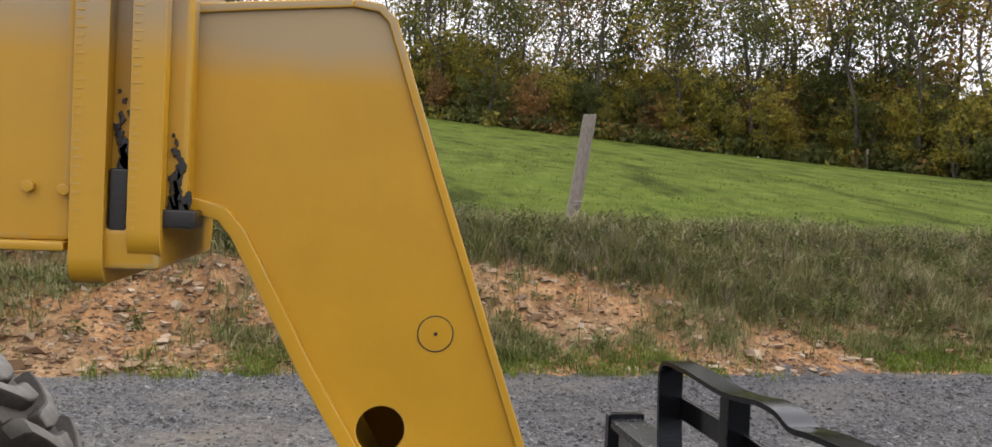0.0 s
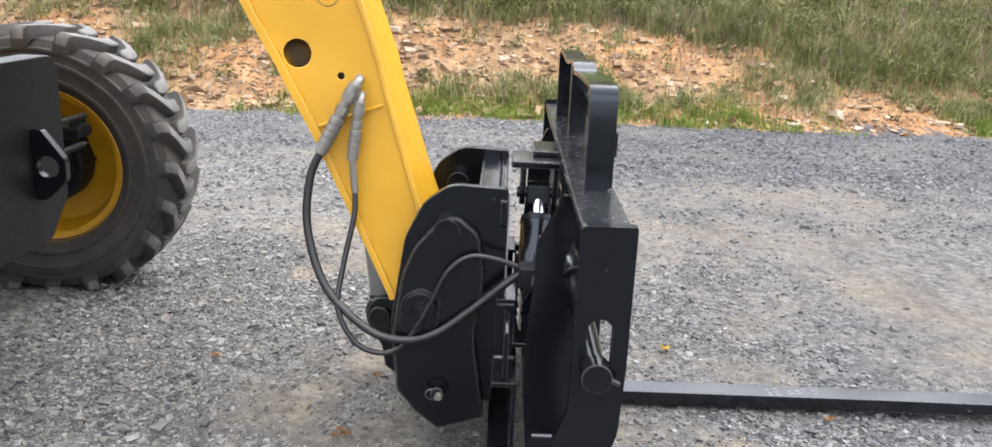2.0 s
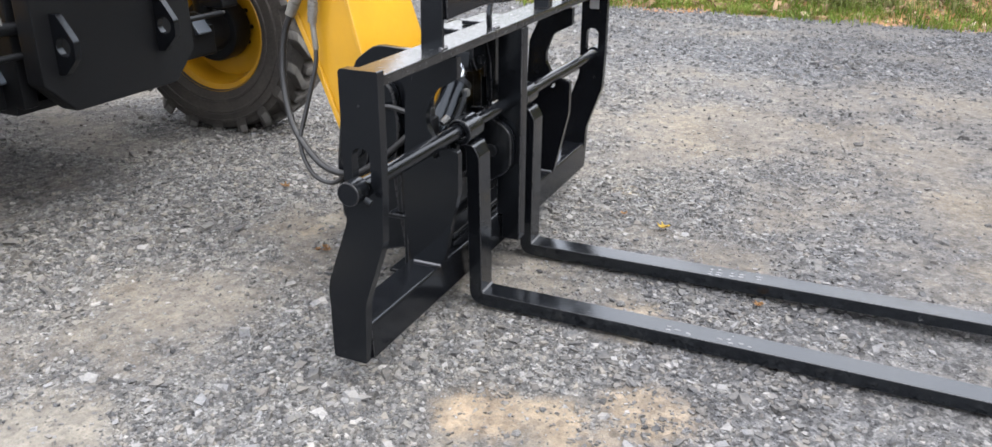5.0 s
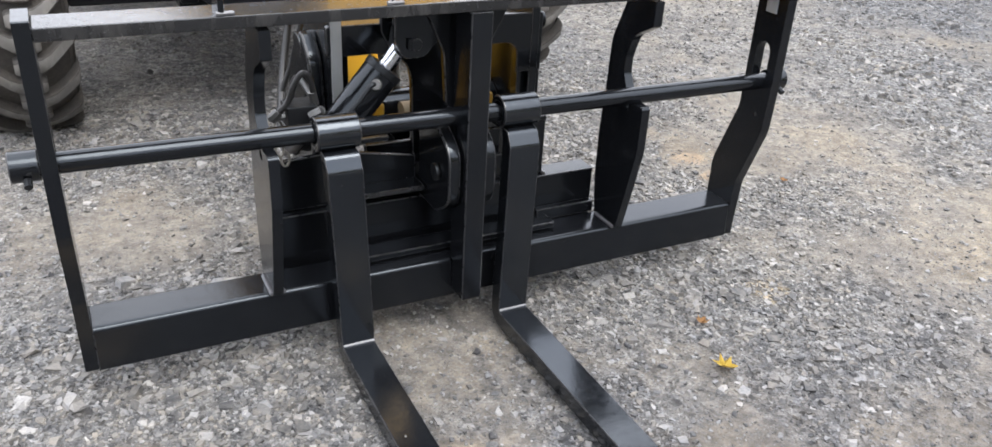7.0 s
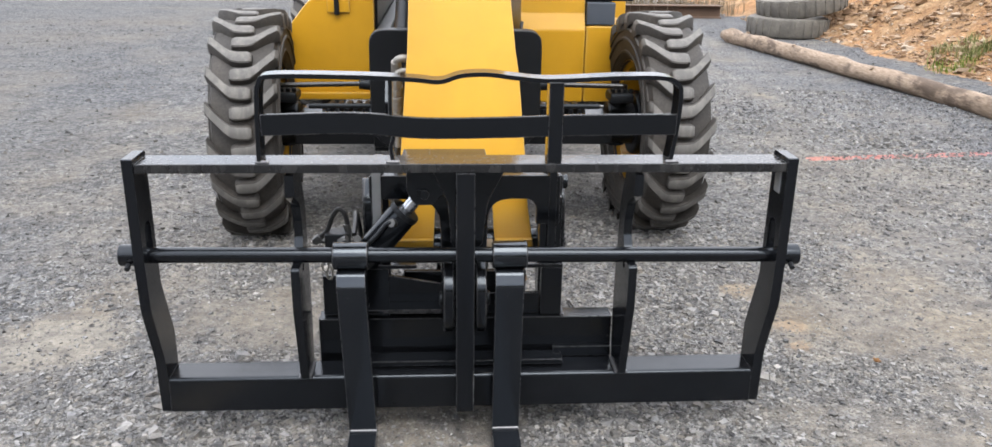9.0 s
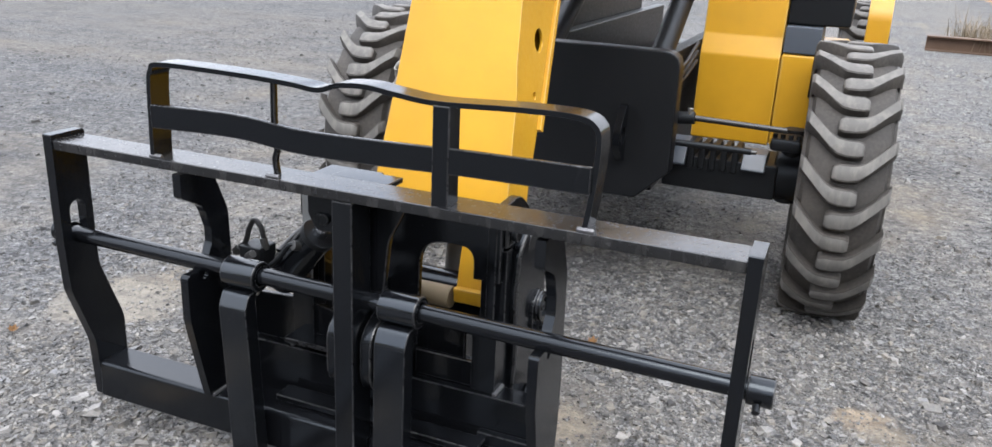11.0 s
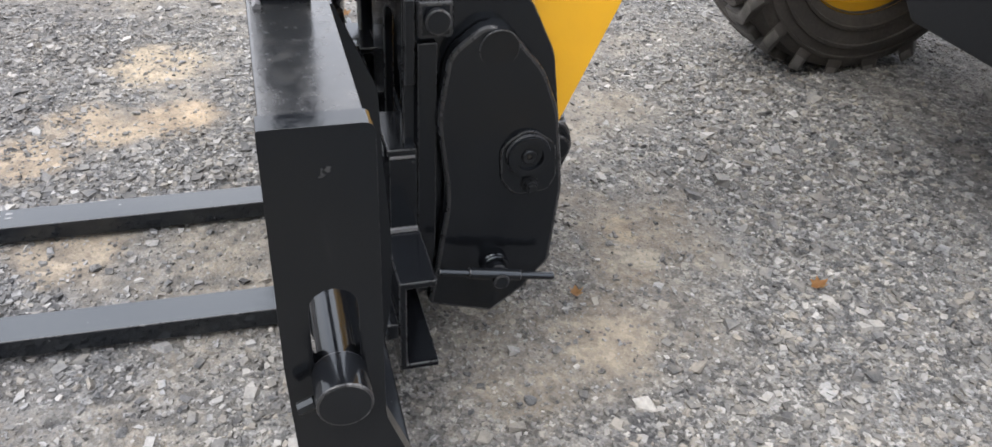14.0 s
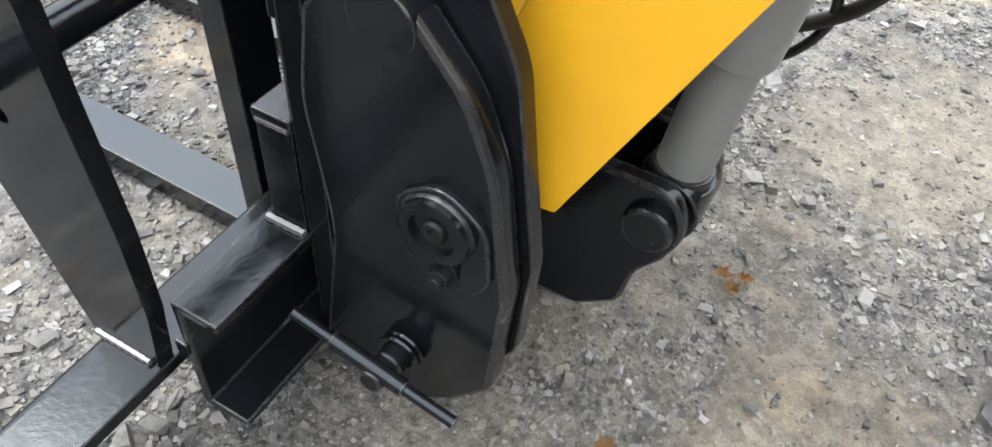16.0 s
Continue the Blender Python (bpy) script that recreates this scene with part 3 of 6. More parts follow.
def rounded(points, radius, steps=5):
    """A polygon with its corners rounded; radius may be a list."""
    out = []
    n = len(points)
    for i, p in enumerate(points):
        r = radius[i] if isinstance(radius, (list, tuple)) else radius
        p0, p1, p2 = Vector(points[i - 1]), Vector(p), Vector(points[(i + 1) % n])
        if r <= 0:
            out.append(tuple(p1))
            continue
        a, b = (p0 - p1).normalized(), (p2 - p1).normalized()
        half = a.angle(b) / 2
        cut = min(r / max(math.tan(half), 0.05), (p0 - p1).length * 0.48, (p2 - p1).length * 0.48)
        s, e = p1 + a * cut, p1 + b * cut
        for k in range(steps + 1):
            q = k / steps
            out.append(tuple(s * (1 - q) ** 2 + p1 * 2 * q * (1 - q) + e * q * q))
    return out


def circle(cu, cv, r, n=24, start=0.0):
    return [(cu + r * math.cos(start + 2 * math.pi * k / n), cv + r * math.sin(start + 2 * math.pi * k / n)) for k in range(n)]


def slot(cu, cv, w, h, n=8):
    r = w / 2
    return [(cu + r * math.cos(math.pi * k / n), cv + h / 2 - r + r * math.sin(math.pi * k / n)) for k in range(n + 1)] + \
           [(cu + r * math.cos(math.pi + math.pi * k / n), cv - h / 2 + r + r * math.sin(math.pi + math.pi * k / n)) for k in range(n + 1)]


def rod(a, b, r, n=24, r2=None, bevel=0.003):
    """A round bar from a to b."""
    bm = bmesh.new()
    a, b = Vector(a), Vector(b)
    bmesh.ops.create_cone(bm, cap_ends=True, segments=n, radius1=r, radius2=r if r2 is None else r2, depth=(b - a).length)
    rim_bevel(bm, bevel, 2, 60)
    m = Matrix.Translation((a + b) / 2) @ (b - a).to_track_quat("Z", "Y").to_matrix().to_4x4()
    bmesh.ops.transform(bm, matrix=m, verts=bm.verts)
    return bm


def smooth_path(pts, steps=8):
    """Catmull-Rom through the points."""
    p = [Vector(q) for q in pts]
    p = [2 * p[0] - p[1]] + p + [2 * p[-1] - p[-2]]
    out = []
    for i in range(1, len(p) - 2):
        for k in range(steps):
            t = k / steps
            a, b, c, d = p[i - 1], p[i], p[i + 1], p[i + 2]
            out.append(0.5 * (2 * b + (c - a) * t + (2 * a - 5 * b + 4 * c - d) * t * t + (3 * b - a - 3 * c + d) * t ** 3))
    return out + [p[-2]]


def tube(pts, r, n=12, steps=8, smooth=True):
    """A tube along points; r may be a function of the share of its length."""
    path = smooth_path(pts, steps) if smooth else [Vector(q) for q in pts]
    bm = bmesh.new()
    rings = []
    side = None
    for i, p in enumerate(path):
        d = (path[min(i + 1, len(path) - 1)] - path[max(i - 1, 0)]).normalized()
        if side is None:
            side = d.orthogonal().normalized()
        side = (side - d * side.dot(d)).normalized()
        up = d.cross(side)
        rr = r(i / (len(path) - 1)) if callable(r) else r
        rings.append([bm.verts.new(p + (side * math.cos(2 * math.pi * k / n) + up * math.sin(2 * math.pi * k / n)) * rr) for k in range(n)])
    for a, b in zip(rings, rings[1:]):
        for k in range(n):
            bm.faces.new((a[k], a[(k + 1) % n], b[(k + 1) % n], b[k]))
    bm.faces.new(rings[0][::-1])
    bm.faces.new(rings[-1])
    return bm


def strap(pts, lo, hi, thick, axis="y", steps=6):
    """A flat bar bent along points (u, v), wide from lo to hi along the axis."""
    p = [Vector((u, v, 0)) for u, v in pts]
    p = smooth_path(p, steps) if steps else p
    front, back = [], []
    for i, q in enumerate(p):
        d = (p[min(i + 1, len(p) - 1)] - p[max(i - 1, 0)]).normalized()
        nrm = Vector((-d.y, d.x, 0)) * thick / 2
        front.append((q + nrm)[:2])
        back.append((q - nrm)[:2])
    put = AXES[axis]
    bm = bmesh.new()
    rows = [[bm.verts.new(put(*f, lo)), bm.verts.new(put(*f, hi)), bm.verts.new(put(*b, hi)), bm.verts.new(put(*b, lo))] for f, b in zip(front, back)]
    for a, b in zip(rows, rows[1:]):
        for k in range(4):
            bm.faces.new((a[k], a[(k + 1) % 4], b[(k + 1) % 4], b[k]))
    bm.faces.new(rows[0][::-1])
    bm.faces.new(rows[-1])
    bmesh.ops.recalc_face_normals(bm, faces=bm.faces[:])
    rim_bevel(bm, min(0.003, thick * 0.25), 2, 60)
    return bm


def lathe(profile, centre, n=40, axis="x"):
    """A profile of (r, w) turned about an axis through the centre, w along it."""
    bm = bmesh.new()
    rings = []
    for k in range(n):
        a = 2 * math.pi * k / n
        c, s = math.cos(a), math.sin(a)
        ring = []
        for r, w in profile:
            q = (w, r * c, r * s) if axis == "x" else (r * c, w, r * s) if axis == "y" else (r * c, r * s, w)
            ring.append(bm.verts.new([centre[i] + q[i] for i in range(3)]))
        rings.append(ring)
    for k in range(n):
        a, b = rings[k], rings[(k + 1) % n]
        for i in range(len(profile) - 1):
            bm.faces.new((a[i], a[i + 1], b[i + 1], b[i]))
    bmesh.ops.recalc_face_normals(bm, faces=bm.faces[:])
    return bm


def bead(a, b, r=0.005):
    """A weld bead between two places: a lumpy thin roll."""
    a, b = Vector(a), Vector(b)
    n = max(6, int((b - a).length / 0.006))
    pts = [a.lerp(b, k / n) for k in range(n + 1)]
    return tube(pts, lambda t: r * (0.85 + 0.3 * (int(t * n) % 2)), 6, 1, smooth=False)


def numpy_mesh(name, verts, faces, material):
    me = bpy.data.meshes.new(name)
    me.from_pydata(verts, [], faces)
    me.materials.append(material)
    return me


# ---- ground: one sheet with the yard, the bank and the pasture ----
def ground_z(x, y):
    a = x - edge_x(y)
    if a <= 0:
        return 0.0
    s = min(a / 2.5, 1.0)
    bank_top = 1.20
    up = bank_top * (0.62 * s + 0.38 * s * s * (3 - 2 * s))
    lump = 0.10 * noise.noise((x * 1.3, y * 1.3, 2.0)) + 0.05 * noise.noise((x * 4.0, y * 4.0, 5.0))
    z = up + lump * min(1.0, a * 1.5) * (1.0 if a < 3 else 0.5)
    if a > 2.5:
        far = min(a - 2.5, 115.0)
        z += far * (0.132 + 0.00105 * max(-60.0, min(20.0, y))) * min(1.0, 0.5 + far / 20)
    return z


def grid_steps(spans):
    out = []
    for lo, hi, step in spans:
        k = lo
        while k < hi - 1e-6:
            out.append(k)
            k += step
    return out + [spans[-1][1]]


gx = grid_steps([(-300, -40, 40), (-40, -4, 4), (-4, -2.2, 0.15), (-2.2, 2.4, 0.045), (2.4, 5, 0.15), (5, 9.5, 0.12), (9.5, 16, 0.5), (16, 120, 4), (120, 420, 50)])
gy = grid_steps([(-320, -80, 40), (-80, -20, 6), (-20, -8, 1.0), (-8, -1.6, 0.16), (-1.6, 2.4, 0.045), (2.4, 8, 0.16), (8, 20, 0.6), (20, 80, 6), (80, 320, 40)])
gv = [(x, y, ground_z(x, y)) for y in gy for x in gx]
nx = len(gx)
gf = [(j * nx + i, j * nx + i + 1, (j + 1) * nx + i + 1, (j + 1) * nx + i) for j in range(len(gy) - 1) for i in range(nx - 1)]
ground = new("ground", numpy_mesh("ground", gv, gf, GROUND))
for pl in ground.data.polygons:
    pl.use_smooth = True
layer = ground.data.attributes.new("fines", "FLOAT", "POINT")
layer.data.foreach_set("value", [fines(x, y) if -12 < x < 8 and -12 < y < 20 else 0.4 for x, y, z in gv])
tagged(ground, "grey crushed gravel yard with a red earth bank and green pasture", "ground", kind="structure")


# ---- fork carriage ----
def fork_carriage():
    t = thing("fork_carriage", "black painted steel fork carriage with a bent load guard on top", "fork carriage", (0, 0.10, 0.09))
    W = 0.915
    outline = rounded([(0.0, 0.893), (0.109, 0.893), (0.110, 0.50), (0.180, 0.31), (0.178, 0.09), (0.076, 0.09), (0.068, 0.27), (0.006, 0.45), (0.0, 0.60)],
                      [0.004, 0.012, 0.10, 0.12, 0.012, 0.004, 0.12, 0.12, 0.05])
    for s, inner in ((-1, 0.886), (1, 0.886)):
        lo, hi = sorted((s * inner, s * W))
        p = part("side_plate", plate(outline, "x", lo, hi, [slot(0.058, 0.640, 0.052, 0.125), circle(0.048, 0.605, 0.026, 20)][:1]), BLACK, t)
        part("weld_bead", bead((s * (inner - 0.004), 0.008, 0.874), (s * (inner - 0.004), 0.10, 0.874)), WELD, p)
    part("pale_patch", box((0.883, 0.035, 0.782), (0.8865, 0.075, 0.869), 0.001), PALE, t, "pale grey patch on the plate")
    part("top_bar", box((-0.886, 0.003, 0.853), (0.886, 0.105, 0.879), 0.004), BLACK_DUSTY_SHEEN, t, "dusty rubbed black top bar, paled for the sky it mirrors")
    # bottom bar: an angle with a flat top and a deep front
    prof = rounded([(0.068, 0.092), (0.090, 0.092), (0.090, 0.180), (0.176, 0.180), (0.176, 0.200), (0.074, 0.200)], [0.004, 0.003, 0.01, 0.003, 0.004, 0.014])
    part("bottom_bar", plate(prof, "x", -0.886, 0.886), BLACK, t)
    # shaft and its end collars
    part("shaft", rod((-0.955, 0.064, 0.600), (0.945, 0.059, 0.588), 0.0225, 28), BLACK, t)
    for s in (-1, 1):
        sy, sz = 0.0615 - 0.0025 * s, 0.594 - 0.006 * s
        c = part("shaft_collar", rod((s * 0.918, sy, sz), (s * 0.972, sy, sz), 0.031, 24), BLACK, t)
        part("bolt", rod((s * 0.942, sy - 0.030, sz - 0.017), (s * 0.942, sy - 0.048, sz - 0.025), 0.008, 8, bevel=0.001), BLACK_MATT, c)
    # centre post
    part("centre_post", plate(rounded([(0.0, 0.853), (0.085, 0.853), (0.085, 0.202), (0.066, 0.202), (0.066, 0.112), (0.0, 0.112)], [0, 0, 0, 0, 0.004, 0.008]), "x", -0.033, 0.020, bevel=0.004), BLACK, t)
    part("gusset_plate", plate(rounded([(-0.105, 0.846), (0.115, 0.846), (0.060, 0.74), (0.045, 0.60), (-0.045, 0.60), (-0.055, 0.74)], [0, 0, 0.10, 0.02, 0.02, 0.10]), "y", 0.10, 0.120), BLACK, t)
    # inner ribs
    rib = rounded([(0.004, 0.846), (0.115, 0.846), (0.173, 0.715), (0.177, 0.60), (0.188, 0.44), (0.185, 0.31), (0.168, 0.202), (0.060, 0.202), (0.046, 0.26), (0.004, 0.45),
                   (0.004, 0.575), (0.050, 0.575), (0.085, 0.605), (0.104, 0.64), (0.104, 0.68), (0.080, 0.745), (0.004, 0.785)],
                  [0, 0, 0.09, 0.1, 0.1, 0.08, 0, 0, 0.08, 0.12, 0.012, 0.0, 0.03, 0.03, 0.05, 0.05, 0.01])
    for s in (-1, 1):
        lo, hi = (0.461, 0.485) if s > 0 else (-0.494, -0.470)
        r = part("rib_plate", plate(rib, "x", lo, hi, [circle(0.075, 0.555, 0.012, 14)]), BLACK, t)
        for x in (lo - 0.002, hi + 0.002):
            part("weld_bead", bead((x, 0.066, 0.203), (x, 0.158, 0.203)), WELD, r)
    # channel behind the bottom bar, its end boxes and the deck plates
    ch = [(0.202, 0.122), (0.276, 0.122), (0.276, 0.135), (0.216, 0.135), (0.216, 0.314), (0.270, 0.314), (0.270, 0.328), (0.202, 0.328)]
    part("rear_channel", plate(ch, "x", -0.455, 0.464), BLACK, t)
    part("deck_plate", box((-0.30, 0.12, 0.205), (0.30, 0.182, 0.222), 0.003), BLACK, t)
    ledge = part("ledge_plate", box((-0.30, 0.165, 0.360), (-0.072, 0.228, 0.374), 0.003), BLACK, t)
    part("rubbed_edge", box((-0.252, 0.1635, 0.364), (-0.078, 0.1655, 0.3745), 0.0005), EDGE, ledge, "pale chipped edge of the ledge")
    part("back_plate", plate([(-0.44, 0.330), (-0.44, 0.462), (-0.285, 0.471), (-0.072, 0.434), (-0.072, 0.330)], "y", 0.228, 0.243), BLACK, t)
    part("back_plate", box((0.07, 0.228, 0.330), (0.234, 0.243, 0.40), 0.003), BLACK, t)
    part("step_box", box((0.275, 0.178, 0.200), (0.461, 0.2015, 0.235), 0.003), BLACK, t)
    # two rounded ears with a pin carry the carriage's pivot
    ear = rounded([(0.215, 0.33), (0.10, 0.33), (0.020, 0.38), (0.020, 0.52), (0.10, 0.56), (0.215, 0.56)], [0, 0.05, 0.07, 0.07, 0.05, 0])
    for lo, hi in ((-0.069, -0.037), (0.025, 0.057)):
        e = part("pivot_ear", plate(ear, "x", lo, hi, bevel=0.005), BLACK, t, "black rounded pivot ear")
        part("ear_pin", rod((lo - 0.012 if lo < 0 else hi, 0.090, 0.445), (lo if lo < 0 else hi + 0.012, 0.090, 0.445), 0.022, 24, bevel=0.004), BLACK_MATT, e)
    part("tray", box((-0.107, 0.107, 0.863), (0.055, 0.180, 0.877), 0.003), BLACK, t)
    block = part("bracket_block", box((-0.185, 0.106, 0.842), (-0.03, 0.240, 0.862), 0.004), BLACK, t)
    for y0, y1 in ((0.108, 0.124), (0.198, 0.214)):
        part("bracket_lug", plate(rounded([(-0.172, 0.842), (-0.172, 0.770), (-0.150, 0.728), (-0.098, 0.728), (-0.060, 0.770), (-0.045, 0.842)], [0, 0.02, 0.03, 0.03, 0.03, 0]), "y", y0, y1), BLACK, block)
    # load guard, bent a little forward at its +x end
    def skew(bm):
        for v in bm.verts:
            v.co.y += 0.008 + 0.006 * (v.co.x + 0.55) / 1.12
            v.co.z += 0.006
        return bm

    gx0, gx1 = -0.553, 0.572
    g = part("guard_hoop", skew(strap([(gx0 - 0.006, 0.872), (gx0 - 0.004, 0.95), (gx0, 1.05), (gx0 + 0.008, 1.088), (gx0 + 0.04, 1.105), (-0.30, 1.104), (-0.15, 1.098), (-0.075, 1.092),
                                  (-0.02, 1.108), (0.05, 1.112), (0.12, 1.104), (0.22, 1.096), (0.40, 1.104), (gx1 - 0.05, 1.104), (gx1 - 0.008, 1.088), (gx1 + 0.002, 1.05), (gx1 - 0.004, 0.95), (gx1 - 0.014, 0.872)],
                                 0.004, 0.068, 0.012)), BLACK, t, "bent flat steel hoop of the load guard")
    part("guard_rail", skew(strap([(gx0 + 0.006, 0.978), (-0.30, 0.984), (-0.12, 0.970), (0.10, 0.972), (0.30, 0.978), (gx1 - 0.006, 0.980)], -0.004, 0.008, 0.058)), BLACK, t)
    part("guard_post", skew(strap([(-0.203, 0.872), (-0.208, 0.91), (-0.200, 0.945), (-0.207, 0.99), (-0.206, 1.098)], 0.020, 0.036, 0.012)), BLACK, t)
    part("guard_post", skew(box((0.215, -0.006, 0.872), (0.255, 0.050, 1.094), 0.003)), BLACK, t)
    for x in (gx0, gx1 - 0.012, -0.205, 0.235):
        part("weld_bead", bead((x - 0.016, 0.016, 0.881), (x + 0.02, 0.016, 0.881), 0.006), WELD, t)
    # tilt cylinder with its chrome rod, lugs and hoses
    cyl = part("cylinder", rod((-0.305, 0.17, 0.540), (-0.181, 0.162, 0.691), 0.045, 28), BLACK, t, "black hydraulic cylinder")
    part("gland", rod((-0.187, 0.1624, 0.684), (-0.175, 0.1616, 0.698), 0.047, 28), BLACK_MATT, cyl)
    part("chrome_rod", rod((-0.181, 0.162, 0.691), (-0.138, 0.161, 0.743), 0.020, 20), CHROME, cyl, "chrome piston rod")
    part("clevis", plate(rounded([(-0.160, 0.735), (-0.132, 0.718), (-0.100, 0.748), (-0.098, 0.780), (-0.118, 0.796), (-0.150, 0.790)], 0.014), "y", 0.130, 0.192, bevel=0.004), BLACK_MATT, cyl)
    part("clevis_pin", rod((-0.122, 0.098, 0.762), (-0.122, 0.222, 0.762), 0.015, 16), BLACK, cyl)
    part("pin_keeper", box((-0.142, 0.098, 0.750), (-0.130, 0.107, 0.776), 0.002), BLACK_MATT, cyl)
    part("port_boss", rod((-0.210, 0.124, 0.670), (-0.218, 0.106, 0.676), 0.013, 12, bevel=0.002), DARK_STEEL, cyl)
    part("port_boss", rod((-0.288, 0.130, 0.577), (-0.298, 0.110, 0.584), 0.013, 12, bevel=0.002), DARK_STEEL, cyl)
    part("supply_pipe", tube([(-0.335, 0.120, 0.590), (-0.300, 0.112, 0.600), (-0.262, 0.108, 0.635), (-0.232, 0.108, 0.672), (-0.218, 0.112, 0.676)], 0.0065, 8), BLACK_MATT, cyl)
    part("supply_pipe", tube([(-0.345, 0.130, 0.575), (-0.318, 0.116, 0.578), (-0.300, 0.114, 0.584)], 0.0065, 8), BLACK_MATT, cyl)
    part("valve_block", box((-0.415, 0.14, 0.575), (-0.345, 0.21, 0.630), 0.006), BLACK_MATT, t)
    part("hose", tube([(-0.432, 0.165, 0.612), (-0.408, 0.163, 0.636), (-0.392, 0.160, 0.676), (-0.372, 0.158, 0.702), (-0.354, 0.160, 0.682), (-0.346, 0.165, 0.628)], 0.0072, 10), HOSE, t)
    part("hose", tube([(-0.385, 0.175, 0.60), (-0.36, 0.19, 0.545), (-0.30, 0.20, 0.51), (-0.25, 0.20, 0.53), (-0.235, 0.195, 0.56)], 0.009, 10), HOSE, t)
    for a, b, r in (((-0.448, 0.168, 0.596), (-0.428, 0.165, 0.615), 0.012), ((-0.452, 0.170, 0.600), (-0.405, 0.168, 0.604), 0.010), ((-0.352, 0.163, 0.655), (-0.345, 0.166, 0.622), 0.0105), ((-0.37, 0.12, 0.612), (-0.345, 0.11, 0.628), 0.011)):
        part("hose_fitting", rod(a, b, r, 8, bevel=0.002), DARK_STEEL, t)
    # linkage that hangs under the valve block, with rubbed pale links
    for k in range(4):
        x, z = -0.425 + 0.012 * (k % 2), 0.560 - 0.026 * k
        part("chain_link", tube([(x + 0.010 * math.cos(a), 0.205 + 0.004 * math.sin(a), z + 0.018 * math.sin(a)) for a in [q * math.pi / 5 for q in range(11)]], 0.0032, 6, 2), DULL_STEEL, t)
    return t


carriage = fork_carriage()


def pallet_fork(x0, tip, drift, lift, prints, tag):
    """A hook-on fork: eye on the shaft, shank with a set forward, rounded heel, long tapering blade."""
    t = thing("pallet_fork", tag, "pallet fork", (x0 + 0.05, 0, 0.012), group="forks on the carriage")
    a, b = x0 + 0.008, x0 + 0.090

    def leaning(bm):
        for v in bm.verts:
            v.co.x += drift * max(-0.2, min(1.0, (0.60 - v.co.z) / 0.54))
            v.co.z += lift * max(0.0, -v.co.y - 0.1)
        return bm

    # side outline in (y, z)
    heel = rounded([(0.040, 0.535), (0.040, 0.012), (tip + 0.20, 0.014), (tip, 0.034), (tip, 0.042), (tip + 0.30, 0.052), (-1.0, 0.056), (-0.004, 0.056), (-0.004, 0.520), (0.016, 0.558), (0.050, 0.558)],
                   [0.02, 0.055, 0.1, 0.003, 0.003, 0.1, 0.5, 0.010, 0.03, 0.02, 0.0], 6)
    part("blade_and_shank", leaning(plate(heel, "x", a, b, bevel=0.005)), FORK_BLACK, t)
    eye = [(0.058 + 0.040 * math.cos(2 * math.pi * k / 24), 0.5945 + 0.040 * math.sin(2 * math.pi * k / 24)) for k in range(24)]
    part("eye", plate(eye, "x", x0, x0 + 0.10, [circle(0.0615, 0.5945, 0.0252, 24)], 0.004), FORK_BLACK, t)
    part("weld_bead", leaning(bead((a + 0.002, -0.005, 0.060), (b - 0.002, -0.005, 0.060), 0.004)), WELD, t)
    # paint stamped off the top of the blade in rows of small ovals
    pick = random.Random(int(x0 * 1000) + 50)
    for y0, y1, u0, u1 in prints:
        for i in range(max(1, round((y0 - y1) / 0.030))):
            for j in range(max(1, round((u1 - u0) / 0.019))):
                if pick.random() < 0.22:
                    continue
                cy, cx = y0 - 0.030 * i - pick.uniform(-0.004, 0.004), a + u0 + 0.019 * j + 0.006 * (i % 2) + pick.uniform(-0.003, 0.003)
                ry, rx = pick.uniform(0.006, 0.0115), pick.uniform(0.0035, 0.006)
                ring = [(cx + rx * math.cos(q) * pick.uniform(0.8, 1.15), cy + ry * math.sin(q) * pick.uniform(0.8, 1.15)) for q in [k * math.pi / 4 for k in range(8)]]
                if a + 0.004 < cx - rx and cx + rx < b - 0.004:
                    part("scuff_mark", leaning(plate(ring, "z", 0.0555, 0.0564, bevel=0)), SCUFF, t, "pale scuff mark")
    return t


pallet_fork(-0.381, -1.80, 0.022, 0.0, ((-0.76, -0.87, 0.010, 0.045), (-0.61, -0.69, 0.020, 0.060)), "black painted steel pallet fork with rubbed grey top")
pallet_fork(0.072, -1.80, -0.006, 0.013, ((-0.72, -0.84, 0.025, 0.068), (-0.59, -0.70, 0.010, 0.066), (-0.46, -0.54, 0.014, 0.056)), "black painted steel pallet fork hooked on the carriage shaft")


# ---- telehandler ----
machine = thing("telehandler", "yellow telehandler with a cranked boom and black front plate", "telehandler", (0, 2.1, 0))


def tapered(bm):
    """The head narrows from the coupler up to the crank."""
    for v in bm.verts:
        f = max(0.0, min(1.0, (v.co.z - 0.75) / 0.40))
        v.co.x *= 1.0 - 0.125 * f - (0.12 if v.co.x > 0 else 0.025) * max(0.0, min(1.0, (v.co.z - 1.0) / 0.30)) + 0.6 * max(0.0, 0.75 - v.co.z)
    return bm


